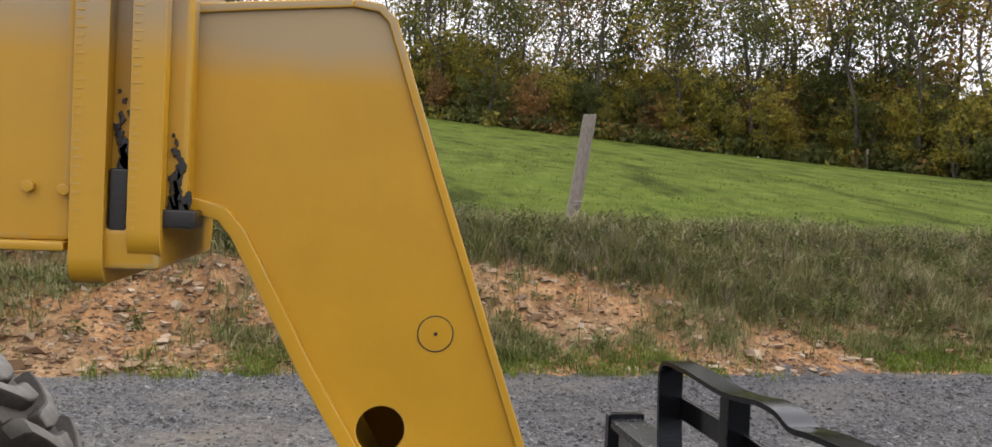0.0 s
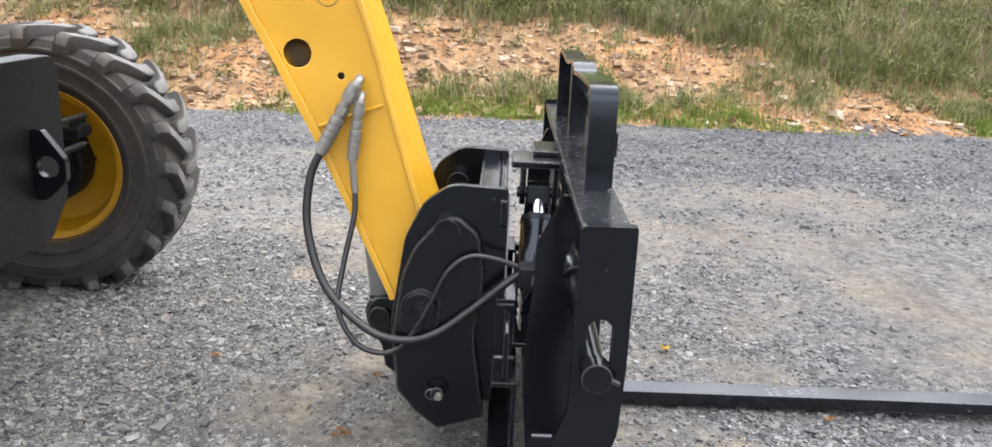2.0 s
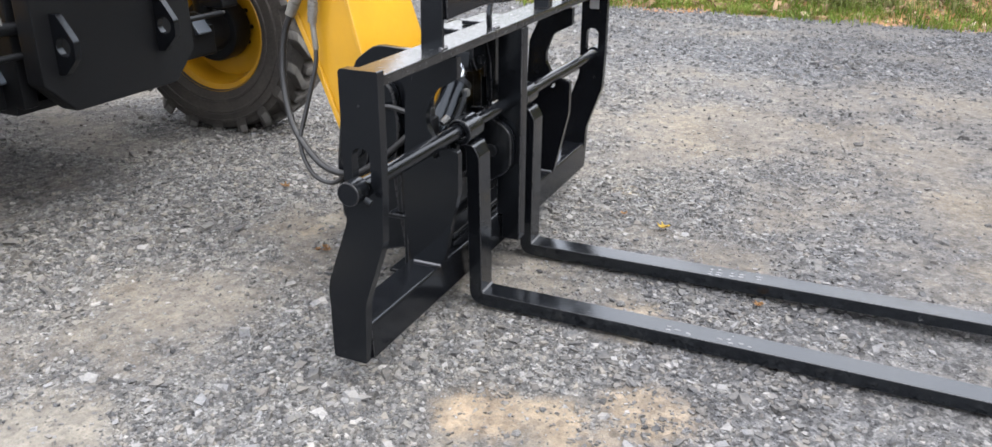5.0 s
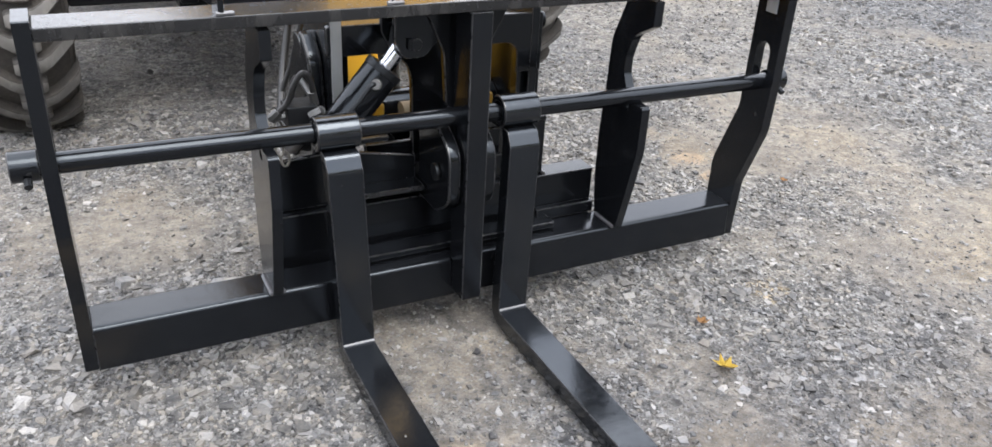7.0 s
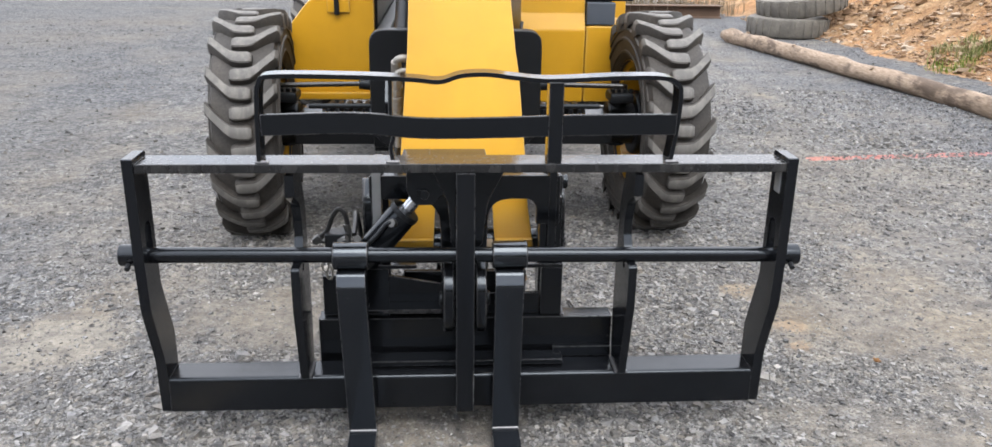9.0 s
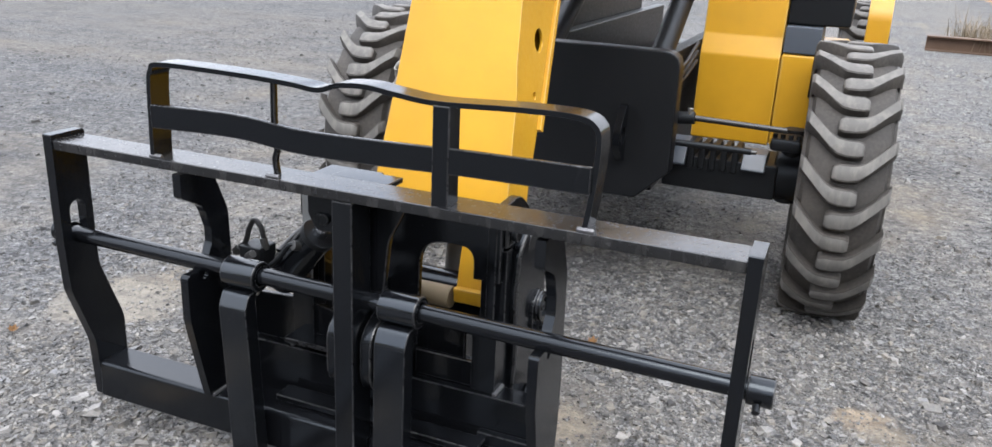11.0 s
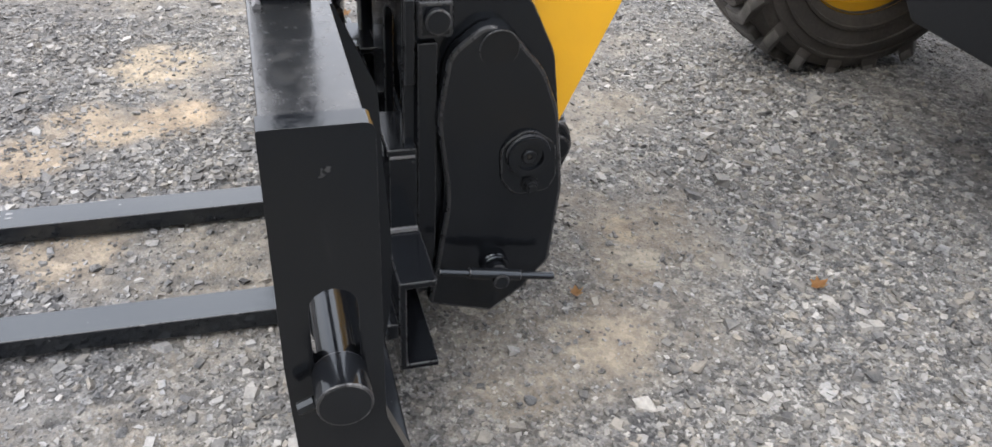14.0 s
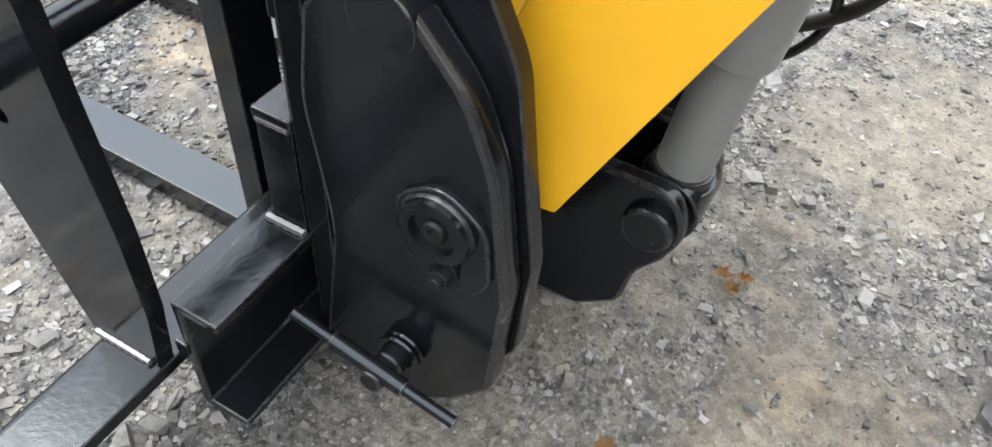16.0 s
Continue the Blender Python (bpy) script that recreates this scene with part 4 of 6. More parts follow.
def boom_head():
    X = 0.195
    # the cranked head: side sheets between a folded front and rear flange, open below at the back
    front = [(0.893, 1.789), (0.852, 1.784), (0.832, 1.765), (0.755, 1.536), (0.675, 1.308), (0.605, 1.105), (0.586, 1.027), (0.489, 0.715), (0.466, 0.650), (0.412, 0.50)]
    rear = [(1.128, 1.466), (1.082, 1.454), (1.058, 1.426), (1.028, 1.369), (0.988, 1.293), (0.948, 1.215), (0.880, 1.100), (0.768, 0.893)]
    out = [(1.143, 1.755)] + [(u + 0.006, v - 0.002) for u, v in front] + [(0.44, 0.450), (0.548, 0.462)] + [(u - 0.006, v + 0.003) for u, v in [(0.690, 0.735)] + rear[::-1]]
    head = None
    for s in (-1, 1):
        lo, hi = sorted((s * (X - 0.012), s * X))
        holes = [circle(0.827, 1.125, 0.038, 24), circle(0.710, 1.070, 0.010, 12)] if s < 0 else [circle(0.803, 1.152, 0.034, 24), circle(0.738, 1.002, 0.012, 12), circle(0.703, 0.957, 0.008, 10)]
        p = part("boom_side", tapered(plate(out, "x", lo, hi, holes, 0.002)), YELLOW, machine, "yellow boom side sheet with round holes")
        if s < 0:
            head = p
    part("boom_front", tapered(strap(front[:-1], -X - 0.010, X + 0.010, 0.014, "x", 0)), YELLOW, machine, "yellow boom front sheet")
    part("boom_rear", tapered(strap([(u - 0.004, v + 0.002) for u, v in rear], -X - 0.014, X + 0.014, 0.024, "x", 0)), YELLOW, machine)
    for s in (-1,):
        lo, hi = sorted((s * (X - 0.030), s * (X + 0.010)))
        part("boom_edge", tapered(strap([(0.768, 0.893), (0.690, 0.735), (0.554, 0.462)], lo, hi, 0.018, "x", 0)), YELLOW, machine)
    part("boom_cover", tapered(strap([(1.20, 1.752), (1.043, 1.772), (0.893, 1.789)], -X - 0.008, X + 0.008, 0.014, "x", 0)), YELLOW, machine)
    # stiffening seam, round cap
    part("seam", tapered(bead((-X - 0.001, 0.792, 0.925), (-X - 0.001, 0.595, 0.997), 0.006)), YELLOW, head)
    r, w, XC = 0.0275, 0.0015, X * 0.8518
    part("round_cap", rod((-XC - w, 0.746, 1.278), (-XC + 0.002, 0.746, 1.278), r, 32, bevel=0.001), YELLOW, head, "round yellow cap plate with a dark outline")
    part("cap_ring", lathe([(r, -0.0018), (r + 0.0014, -0.0018), (r + 0.0014, 0.002), (r, 0.002), (r, -0.0018)], (-XC, 0.746, 1.278), 36), GREASE_AND_SHADE, head)
    part("cap_dot", rod((-XC - 0.003, 0.746, 1.278), (-XC, 0.746, 1.278), 0.003, 10, bevel=0), GREASE_AND_SHADE, head)
    # dark strip laid on the sheet; an open slot's shade is in its colour
    part("front_slot", tapered(strap([(0.7755, 1.606), (0.7520, 1.536), (0.7168, 1.436)], -0.200, -0.172, 0.012, "x", 4)), GREASE_AND_SHADE, head, "dark strip for the shaded slot in the front fold")
    # bracket pin seen between the coupler cheeks
    for x0, x1 in ((-0.197, -0.086), (0.088, 0.197)):
        leg = part("boom_leg", tapered(strap(front[-2:], x0, x1, 0.014, "x", 0)), YELLOW, machine, "yellow leg of the boom front")
        part("front_lip", tapered(box((x0, 0.384, 0.478), (x1, 0.408, 0.520), 0.006)), YELLOW_DUSTY, leg)
    part("greased_pin", rod((-0.05, 0.395, 0.487), (0.096, 0.395, 0.487), 0.031, 24, bevel=0.004), TAN_DUST, machine, "tan greasy steel pin")


boom_head()


def boom_tube():
    """The end of the outer boom section with its two collars, and the inner section between them."""
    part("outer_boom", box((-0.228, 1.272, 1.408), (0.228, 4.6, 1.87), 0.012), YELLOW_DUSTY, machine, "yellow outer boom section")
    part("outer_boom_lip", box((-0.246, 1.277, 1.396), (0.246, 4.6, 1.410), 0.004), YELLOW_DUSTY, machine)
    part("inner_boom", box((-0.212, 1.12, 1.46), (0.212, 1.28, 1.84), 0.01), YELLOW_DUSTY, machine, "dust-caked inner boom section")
    for y0, y1, z0 in ((1.225, 1.270, 1.350), (1.150, 1.195, 1.387)):
        ring = rounded([(-0.252, 1.90), (0.252, 1.90), (0.252, z0), (-0.252, z0)], [0.02, 0.02, 0.04, 0.04])
        hole = [(-0.216, 1.85), (0.216, 1.85), (0.216, z0 + 0.07), (-0.216, z0 + 0.07)]
        c = part("boom_collar", plate(ring, "y", y0, y1, [hole], 0.005), YELLOW_DUSTY, machine, "yellow boom collar with scored edges")
        for k in range(30):
            z = 1.43 + k * 0.012
            part("score_mark", box((-0.2528, y1 - 0.010 - 0.003 * (k % 3), z), (-0.2510, y1 - 0.003, z + 0.003), 0.0), YELLOW_EDGE, c)
    part("wear_pad", box((-0.235, 1.105, 1.433), (-0.165, 1.245, 1.460), 0.004), GREASE_AND_SHADE, machine)
    part("wear_pad", box((-0.238, 1.197, 1.418), (-0.200, 1.2235, 1.515), 0.004), GREASE_AND_SHADE, machine)
    # black grease squeezed out round the wear pads, in ragged flakes
    flake = random.Random(9)
    for y0, y1, z0, z1, n in ((1.197, 1.224, 1.515, 1.64, 12), (1.112, 1.150, 1.458, 1.58, 14)):
        for k in range(n):
            f = (k / n) ** 1.4
            cy, cz, w = y0 + (y1 - y0) * (flake.uniform(0.1, 0.9) if y0 > 1.15 else 0.85 - 0.75 * flake.random() * (1 - f)), z0 + (z1 - z0) * f, 0.011 * (1.25 - f)
            out = [(cy + 0.8 * w * flake.uniform(0.3, 1.4) * math.cos(a), cz + 1.3 * w * flake.uniform(0.4, 1.5) * math.sin(a)) for a in [q * math.pi / 4 for q in range(8)]]
            part("grease_smear", plate(out, "x", -0.2165, -0.2105, bevel=0.001), GREASE_AND_SHADE, machine, "black grease smear")
    part("collar_sole", box((-0.24, 1.150, 1.372), (0.24, 1.24, 1.433), 0.01), YELLOW_DUSTY, machine)
    for y, z in ((1.329, 1.485), (1.282, 1.482)):
        part("bolt", rod((-0.227, y, z), (-0.239, y, z), 0.0095, 6, bevel=0.002), YELLOW_DUSTY, machine)


boom_tube()


# ---- wheels ----
TREAD_N = 20
TYRE_W = 0.92
TYRE_R = 0.925


def make_wheel(x, y, z, s, steer):
    """A lugged loader tyre on a yellow dished rim; s is +1 where the outer side faces +x; steer in degrees."""
    prof = [(0.340, -0.115), (0.358, -0.137), (0.385, -0.153), (0.388, -0.161), (0.400, -0.162), (0.404, -0.157), (0.455, -0.164), (0.458, -0.172), (0.470, -0.172), (0.474, -0.164), (0.505, -0.162), (0.508, -0.169), (0.518, -0.168), (0.522, -0.158), (0.555, -0.145), (0.566, -0.12), (0.574, -0.06), (0.576, 0.0),
            (0.574, 0.06), (0.566, 0.12), (0.555, 0.145), (0.522, 0.158), (0.518, 0.168), (0.508, 0.169), (0.505, 0.162), (0.474, 0.164), (0.470, 0.172), (0.458, 0.172), (0.455, 0.164), (0.404, 0.157), (0.400, 0.162), (0.388, 0.161), (0.385, 0.153), (0.358, 0.137), (0.340, 0.115)]
    prof = [(r * TYRE_R, w * TYRE_W) for r, w in prof]
    turn = Matrix.Translation((x, y, z)) @ Matrix.Rotation(radians(steer), 4, "Z") @ Matrix.Translation((-x, -y, -z))

    def turned(bm):
        bmesh.ops.transform(bm, matrix=turn, verts=bm.verts)
        # the tyre is pressed flat where it stands
        for v in bm.verts:
            if v.co.z < 0.004:
                v.co.z = 0.004 + 0.1 * (v.co.z - 0.004)
        return bm

    tyre = part("wheel", turned(lathe(prof, (x, y, z), 72)), TYRE, machine, "dusty black lugged tyre on a yellow rim", 30)
    for k in range(TREAD_N):
        for d in (-1, 1):
            base = 2 * math.pi * (k + (0.5 if d > 0 else 0)) / TREAD_N
            bm = bmesh.new()
            vs = []
            for w_, da, hw, top, bot in ((0.172, -0.042, 0.050, 0.552, 0.520), (0.171, -0.036, 0.052, 0.590, 0.53), (0.160, -0.015, 0.051, 0.606, 0.55), (0.118, 0.060, 0.049, 0.612, 0.560),
                                         (0.076, 0.130, 0.050, 0.614, 0.565), (0.046, 0.164, 0.054, 0.614, 0.566), (0.010, 0.174, 0.056, 0.614, 0.566), (-0.030, 0.174, 0.056, 0.614, 0.566),
                                         (-0.046, 0.176, 0.046, 0.612, 0.566), (-0.052, 0.177, 0.040, 0.604, 0.566)):
                a0 = base + da
                vs.append([bm.verts.new((x + d * w_ * TYRE_W, y + r * TYRE_R * math.cos(a), z + r * TYRE_R * math.sin(a))) for r, a in
                           ((bot, a0 - hw * 1.25), (top - 0.004, a0 - hw), (top, a0 - hw * 0.8), (top, a0 + hw * 0.8), (top - 0.004, a0 + hw), (bot, a0 + hw * 1.25))])
            for a, b in zip(vs, vs[1:]):
                for i in range(5):
                    bm.faces.new((a[i], a[i + 1], b[i + 1], b[i])).material_index = 1 if i == 2 else 0
            bm.faces.new(vs[0])
            bm.faces.new(vs[-1])
            bmesh.ops.recalc_face_normals(bm, faces=bm.faces[:])
            part("tread_lug", turned(bm), TYRE, tyre, "", 40)
    if s > 0:
        deep = [(0.330, -0.130), (0.342, -0.122), (0.334, -0.108), (0.300, -0.098), (0.285, -0.05), (0.270, 0.03), (0.20, 0.06), (0.05, 0.065)]
        outer = [(0.05, 0.071), (0.20, 0.066), (0.274, 0.036), (0.290, 0.06), (0.305, 0.098), (0.334, 0.108), (0.342, 0.122), (0.330, 0.130)]
    else:
        deep = [(0.05, -0.002), (0.20, -0.006), (0.262, -0.014), (0.284, -0.060), (0.300, -0.098), (0.334, -0.108), (0.342, -0.122), (0.330, -0.130)]
        outer = [(0.330, 0.130), (0.342, 0.122), (0.334, 0.108), (0.300, 0.098), (0.285, 0.060), (0.266, 0.014), (0.20, 0.006), (0.05, 0.004)]
    rim = lathe([(r * 1.045 * TYRE_R, w * TYRE_W) for r, w in deep], (x, y, z), 48)
    merge(rim, lathe([(r * 1.045 * TYRE_R, w * TYRE_W) for r, w in outer], (x, y, z), 48))
    part("rim", turned(rim), YELLOW, tyre, "yellow dished steel rim")
    part("axle_hub", turned(rod((x - s * 0.11, y, z), (x + s * 0.025, y, z), 0.165, 32, bevel=0.02)), BLACK_MATT, tyre)
    part("hub", turned(rod((x - s * 0.15, y, z), (x + s * 0.12, y, z), 0.10, 28, bevel=0.01)), BLACK_MATT, tyre)
    for q in range(10):
        a = 2 * math.pi * q / 10
        part("wheel_nut", turned(rod((x + s * 0.03, y + 0.14 * math.cos(a), z + 0.14 * math.sin(a)), (x + s * 0.095, y + 0.14 * math.cos(a), z + 0.14 * math.sin(a)), 0.013, 6, bevel=0.002)), BLACK_MATT, tyre)
    return tyre


for wx, wy, ws in ((-0.985, 2.10, 3), (1.025, 2.145, 3), (1.05, 5.0, 0), (-1.05, 5.0, 0)):
    make_wheel(wx, wy, 0.526, 1 if wx > 0 else -1, ws)


def axle(y):
    part("axle", tube([(-0.80, y, 0.515), (-0.45, y, 0.515), (-0.2, y, 0.53), (0, y, 0.55), (0.2, y, 0.53), (0.45, y, 0.515), (0.80, y, 0.515)],
                      lambda t: 0.065 + 0.075 * math.exp(-((t - 0.5) * 7) ** 2), 16, 5), BLACK_MATT, machine)
    for s in (-1, 1):
        k = part("axle_knuckle", rod((s * 0.78, y + 0.04, 0.53), (s * 0.95, y + 0.04, 0.53), 0.11, 24, bevel=0.02), BLACK_MATT, machine)
        part("kingpin", rod((s * 0.84, y + 0.02, 0.42), (s * 0.84, y + 0.02, 0.73), 0.045, 16), BLACK_MATT, k)
        part("knuckle_arm", box((s * 0.76, y - 0.18, 0.67), (s * 0.88, y - 0.03, 0.72), 0.015), BLACK_MATT, k)
        for q in range(4):
            part("bolt", rod((s * 0.775 + s * 0.03 * q, y - 0.15, 0.72), (s * 0.775 + s * 0.03 * q, y - 0.15, 0.738), 0.011, 6, bevel=0.001), BLACK_MATT, k)
    part("steering_cylinder", rod((-0.70, y - 0.22, 0.665), (0.70, y - 0.22, 0.665), 0.013, 16), BLACK_MATT, machine)
    part("steering_rod", rod((0.22, y - 0.22, 0.665), (0.72, y - 0.22, 0.665), 0.009, 14), DARK_STEEL, machine)
    part("axle_bracket", box((-0.30, y - 0.16, 0.50), (0.30, y + 0.16, 0.72), 0.02), BLACK_MATT, machine)


axle(2.08)
axle(5.0)


def front_plate():
    out = rounded([(-0.40, 1.035), (0.40, 1.035), (0.40, 0.555), (0.27, 0.43), (-0.27, 0.43), (-0.40, 0.555)], [0.07, 0.07, 0.02, 0.03, 0.03, 0.02])
    p = part("front_plate", plate(out, "y", 1.77, 1.86, bevel=0.010), BLACK_MATT, machine, "thick black front plate with two lifting eyes")
    for x in (-0.312, 0.20):
        eye = rounded([(1.772, 0.815), (1.772, 0.585), (1.735, 0.585), (1.665, 0.655), (1.665, 0.72), (1.735, 0.815)], [0, 0, 0.02, 0.03, 0.03, 0.02])
        part("lifting_eye", plate(eye, "x", x - 0.014, x + 0.014, [circle(1.722, 0.695, 0.036, 18)]), BLACK, p)
    # frame behind the plate
    part("frame_rail", box((-0.40, 1.90, 0.45), (-0.33, 4.9, 0.98), 0.01), BLACK_MATT, machine)
    part("frame_rail", box((0.24, 1.90, 0.45), (0.30, 4.9, 0.98), 0.01), BLACK_MATT, machine)
    part("belly_plate", box((-0.40, 1.95, 0.42), (0.30, 4.9, 0.46), 0.005), BLACK_MATT, machine)


front_plate()


def bodywork():
    # rounded yellow hood on the -x side, flat panels below the cab on the +x side
    out = rounded([(-0.42, 0.60), (-0.86, 0.60), (-0.955, 0.72), (-0.945, 0.88), (-0.78, 1.085), (-0.60, 1.25), (-0.42, 1.30)], [0.01, 0.06, 0.10, 0.14, 0.2, 0.2, 0.02])
    h = part("hood", plate(out, "y", 2.45, 4.5, bevel=0.035), YELLOW, machine, "rounded yellow engine hood")
    part("hood_lip", box((-0.84, 2.425, 0.585), (-0.43, 2.455, 0.625), 0.008), YELLOW, h)
    part("hood_recess", box((-0.665, 2.437, 1.045), (-0.545, 2.449, 1.12), 0.006), YELLOW, h)
    part("hood_latch", box((-0.627, 2.420, 1.035), (-0.600, 2.440, 1.115), 0.006), BLACK_MATT, h, "black rubber hood latch")
    part("hood_side", box((-0.425, 2.50, 0.62), (-0.405, 4.5, 1.27), 0.004), BLACK_MATT, machine)
    cab = rounded([(2.45, 0.57), (2.45, 0.96), (2.485, 1.05), (2.53, 1.42), (3.4, 1.42), (3.4, 0.57)], [0.01, 0.05, 0.05, 0.02, 0.02, 0.01])
    c = part("cab_base", plate(cab, "x", 0.36, 0.712, bevel=0.012), YELLOW, machine, "yellow side panel below the cab")
    part("lower_panel", box((0.714, 2.452, 0.57), (0.98, 3.4, 0.985), 0.012), YELLOW, c)
    part("step_panel", box((0.716, 2.455, 0.990), (0.872, 2.75, 1.108), 0.008), LABEL_GREY, c, "blue-grey panel")
    part("window_rubber", box((0.716, 2.50, 1.112), (0.98, 3.4, 1.45), 0.012), BLACK_MATT, c)
    sill = rounded([(3.55, 0.30), (3.62, 1.10), (3.75, 1.30), (4.6, 1.32), (5.6, 1.32), (5.6, 1.27), (4.64, 1.27), (3.85, 1.22), (3.70, 1.06), (3.62, 0.30)], [0, 0.15, 0.15, 0, 0, 0, 0.12, 0.12, 0.12, 0])
    part("rear_fender", plate(sill, "x", 1.05, 1.17, bevel=0.004), YELLOW, machine, "yellow rear wheel fender")
    for s in (-1, 1):
        part("lift_cylinder", rod((s * 0.25, 2.0, 0.90), (s * 0.25, 3.0, 1.50), 0.05, 20), BLACK_MATT, machine)
    # cables in the gap between the plate and the cab
    for k in range(3):
        part("cable", tube([(0.30, 2.05, 0.90 + 0.03 * k), (0.33, 2.2, 0.86 + 0.03 * k), (0.36, 2.38, 0.93 + 0.04 * k)], 0.009, 8), HOSE, machine)


bodywork()


def axle_details():
    """Ribbed cast block, bluish pads and the steering rod that show beside the plate."""
    for s in (-1, 1):
        b = part("axle_beam", box((s * 0.33, 2.0, 0.44), (s * 0.80, 2.30, 0.585), 0.012), BLACK_MATT, machine)
        for k in range(5):
            x = 0.445 + 0.045 * k
            part("cast_rib", box((s * (x - 0.014), 1.985, 0.535), (s * (x + 0.014), 2.20, 0.628), 0.008), BLACK_MATT, b)
        for x0, x1, z0, z1 in ((0.33, 0.425, 0.545, 0.640), (0.655, 0.750, 0.555, 0.622)):
            prof = rounded([(1.965, z0), (2.02, z1), (2.14, z1), (2.14, z0)], [0.01, 0.02, 0.01, 0])
            part("cast_pad", plate(prof, "x", *sorted((s * x0, s * x1)), bevel=0.006), PAD_SHEEN, b, "cast pad tinted bluish grey for its sky sheen")
        part("tie_rod", rod((s * 0.44, 1.90, 0.765), (s * 0.82, 1.90, 0.757), 0.012, 14), GREASE_AND_SHADE, b, "dark oily steering rod")
        part("rod_joint", rod((s * 0.36, 1.90, 0.755), (s * 0.46, 1.90, 0.765), 0.026, 16, bevel=0.006), BLACK_MATT, b)
        part("joint_bolt", rod((s * 0.44, 1.89, 0.765), (s * 0.44, 1.89, 0.805), 0.011, 6, bevel=0.002), STEEL, b)


axle_details()


# ---- quick coupler on the boom head ----
coupler = thing("quick_coupler", "black quick coupler with locking pins at the boom end", "quick coupler", (0, 0.42, 0.10))


def quick_coupler():
    cheek = rounded([(0.245, 0.805), (0.40, 0.812), (0.47, 0.76), (0.52, 0.66), (0.555, 0.42), (0.545, 0.27), (0.44, 0.11), (0.33, 0.135), (0.275, 0.20), (0.245, 0.40)],
                    [0.015, 0.09, 0.08, 0.12, 0.1, 0.04, 0.02, 0.02, 0.05, 0.1])
    oval = rounded([(0.385, 0.738), (0.434, 0.711), (0.492, 0.644), (0.524, 0.562), (0.546, 0.40), (0.534, 0.225), (0.482, 0.160), (0.417, 0.108), (0.332, 0.134), (0.286, 0.150), (0.322, 0.392), (0.299, 0.564), (0.318, 0.685)],
                   [0.05, 0.08, 0.15, 0.2, 0.2, 0.03, 0.03, 0.015, 0.01, 0.01, 0.3, 0.2, 0.06], 7)
    for s in (-1, 1):
        lo, hi = sorted((s * 0.255, s * 0.280))
        part("cheek_plate", plate(cheek, "x", lo, hi), BLACK, coupler)
        lo, hi = sorted((s * 0.282, s * 0.318))
        p = part("latch_plate", plate(oval, "x", lo, hi, bevel=0.008), BLACK, coupler, "black oval latch plate")
        part("top_pin", rod((s * 0.20, 0.405, 0.700), (s * 0.320, 0.405, 0.690), 0.036, 28, bevel=0.002), BLACK, p)
        w = part("pivot_washer", rod((s * 0.316, 0.468, 0.483), (s * 0.334, 0.468, 0.483), 0.043, 32, bevel=0.006), BLACK, p)
        part("keeper", plate(rounded([(0.414, 0.50), (0.468, 0.540), (0.522, 0.50), (0.528, 0.43), (0.514, 0.400), (0.448, 0.395), (0.420, 0.43)], [0.04, 0.05, 0.04, 0.02, 0.02, 0.03, 0.03]), "x", *sorted((s * 0.316, s * 0.325)), bevel=0.003), BLACK, w)
        part("washer_ring", lathe([(0.027, 0.0), (0.027, s * 0.007), (0.034, s * 0.008), (0.040, s * 0.006), (0.041, 0.0)], (s * 0.333, 0.468, 0.483), 36), BLACK, w)
        part("pivot_bolt", lathe([(0.0045, -s * 0.004), (0.0055, s * 0.004), (0.012, s * 0.005), (0.014, s * 0.003), (0.015, 0.0)], (s * 0.334, 0.468, 0.483), 20), BLACK_MATT, w)
        # dark disc in the bolt's hole, the shade put into its colour
        part("bolt_socket", rod((s * 0.331, 0.468, 0.483), (s * 0.3355, 0.468, 0.483), 0.0046, 10, bevel=0), GREASE_AND_SHADE, w)
        for r, d in ((0.017, 0.329), (0.013, 0.340), (0.008, 0.348)):
            part("keeper_bolt", rod((s * 0.322, 0.476, 0.418), (s * d, 0.476, 0.418), r, 6 if r == 0.013 else 18, bevel=0.0015), BLACK_MATT, w)
        pin = part("locking_pin", rod((s * 0.316, 0.417, 0.232), (s * 0.360, 0.417, 0.238), 0.019, 24, bevel=0.005), BLACK, p)
        for q in range(2):
            w_ = s * (0.324 + 0.009 * q)
            part("spring_coil", lathe([(0.0215, -0.003), (0.027, -0.003), (0.0285, 0.0), (0.027, 0.003), (0.0215, 0.003), (0.0215, -0.003)], (w_, 0.417, 0.234), 28), BLACK, pin)
        if s > 0:
            part("pull_bar", rod((0.372, 0.292, 0.272), (0.3755, 0.524, 0.229), 0.0078, 14), BLACK, pin, "black pull bar")
            part("bar_sleeve", rod((0.3728, 0.350, 0.2613), (0.3745, 0.455, 0.2418), 0.0112, 16), BLACK, pin)
            part("pin_head", rod((0.352, 0.414, 0.238), (0.390, 0.414, 0.241), 0.016, 18, bevel=0.004), BLACK, pin)
        else:
            part("pin_ring", tube([(-0.35, 0.425 + 0.024 * math.cos(a), 0.232 + 0.016 * math.sin(a)) for a in [k * math.pi / 6 for k in range(13)]], 0.0026, 6, 2), DARK_STEEL, pin)
            part("pin_head", rod((-0.356, 0.412, 0.234), (-0.372, 0.412, 0.234), 0.011, 12, bevel=0.003), DULL_STEEL, pin)
    part("rubbed_edge", box((-0.2805, 0.2405, 0.43), (-0.2545, 0.2448, 0.795), 0.001), PALE, coupler, "pale strip on the front edge of the cheek")
    part("crossbar", box((-0.254, 0.268, 0.706), (0.30, 0.330, 0.772), 0.008), BLACK, coupler)
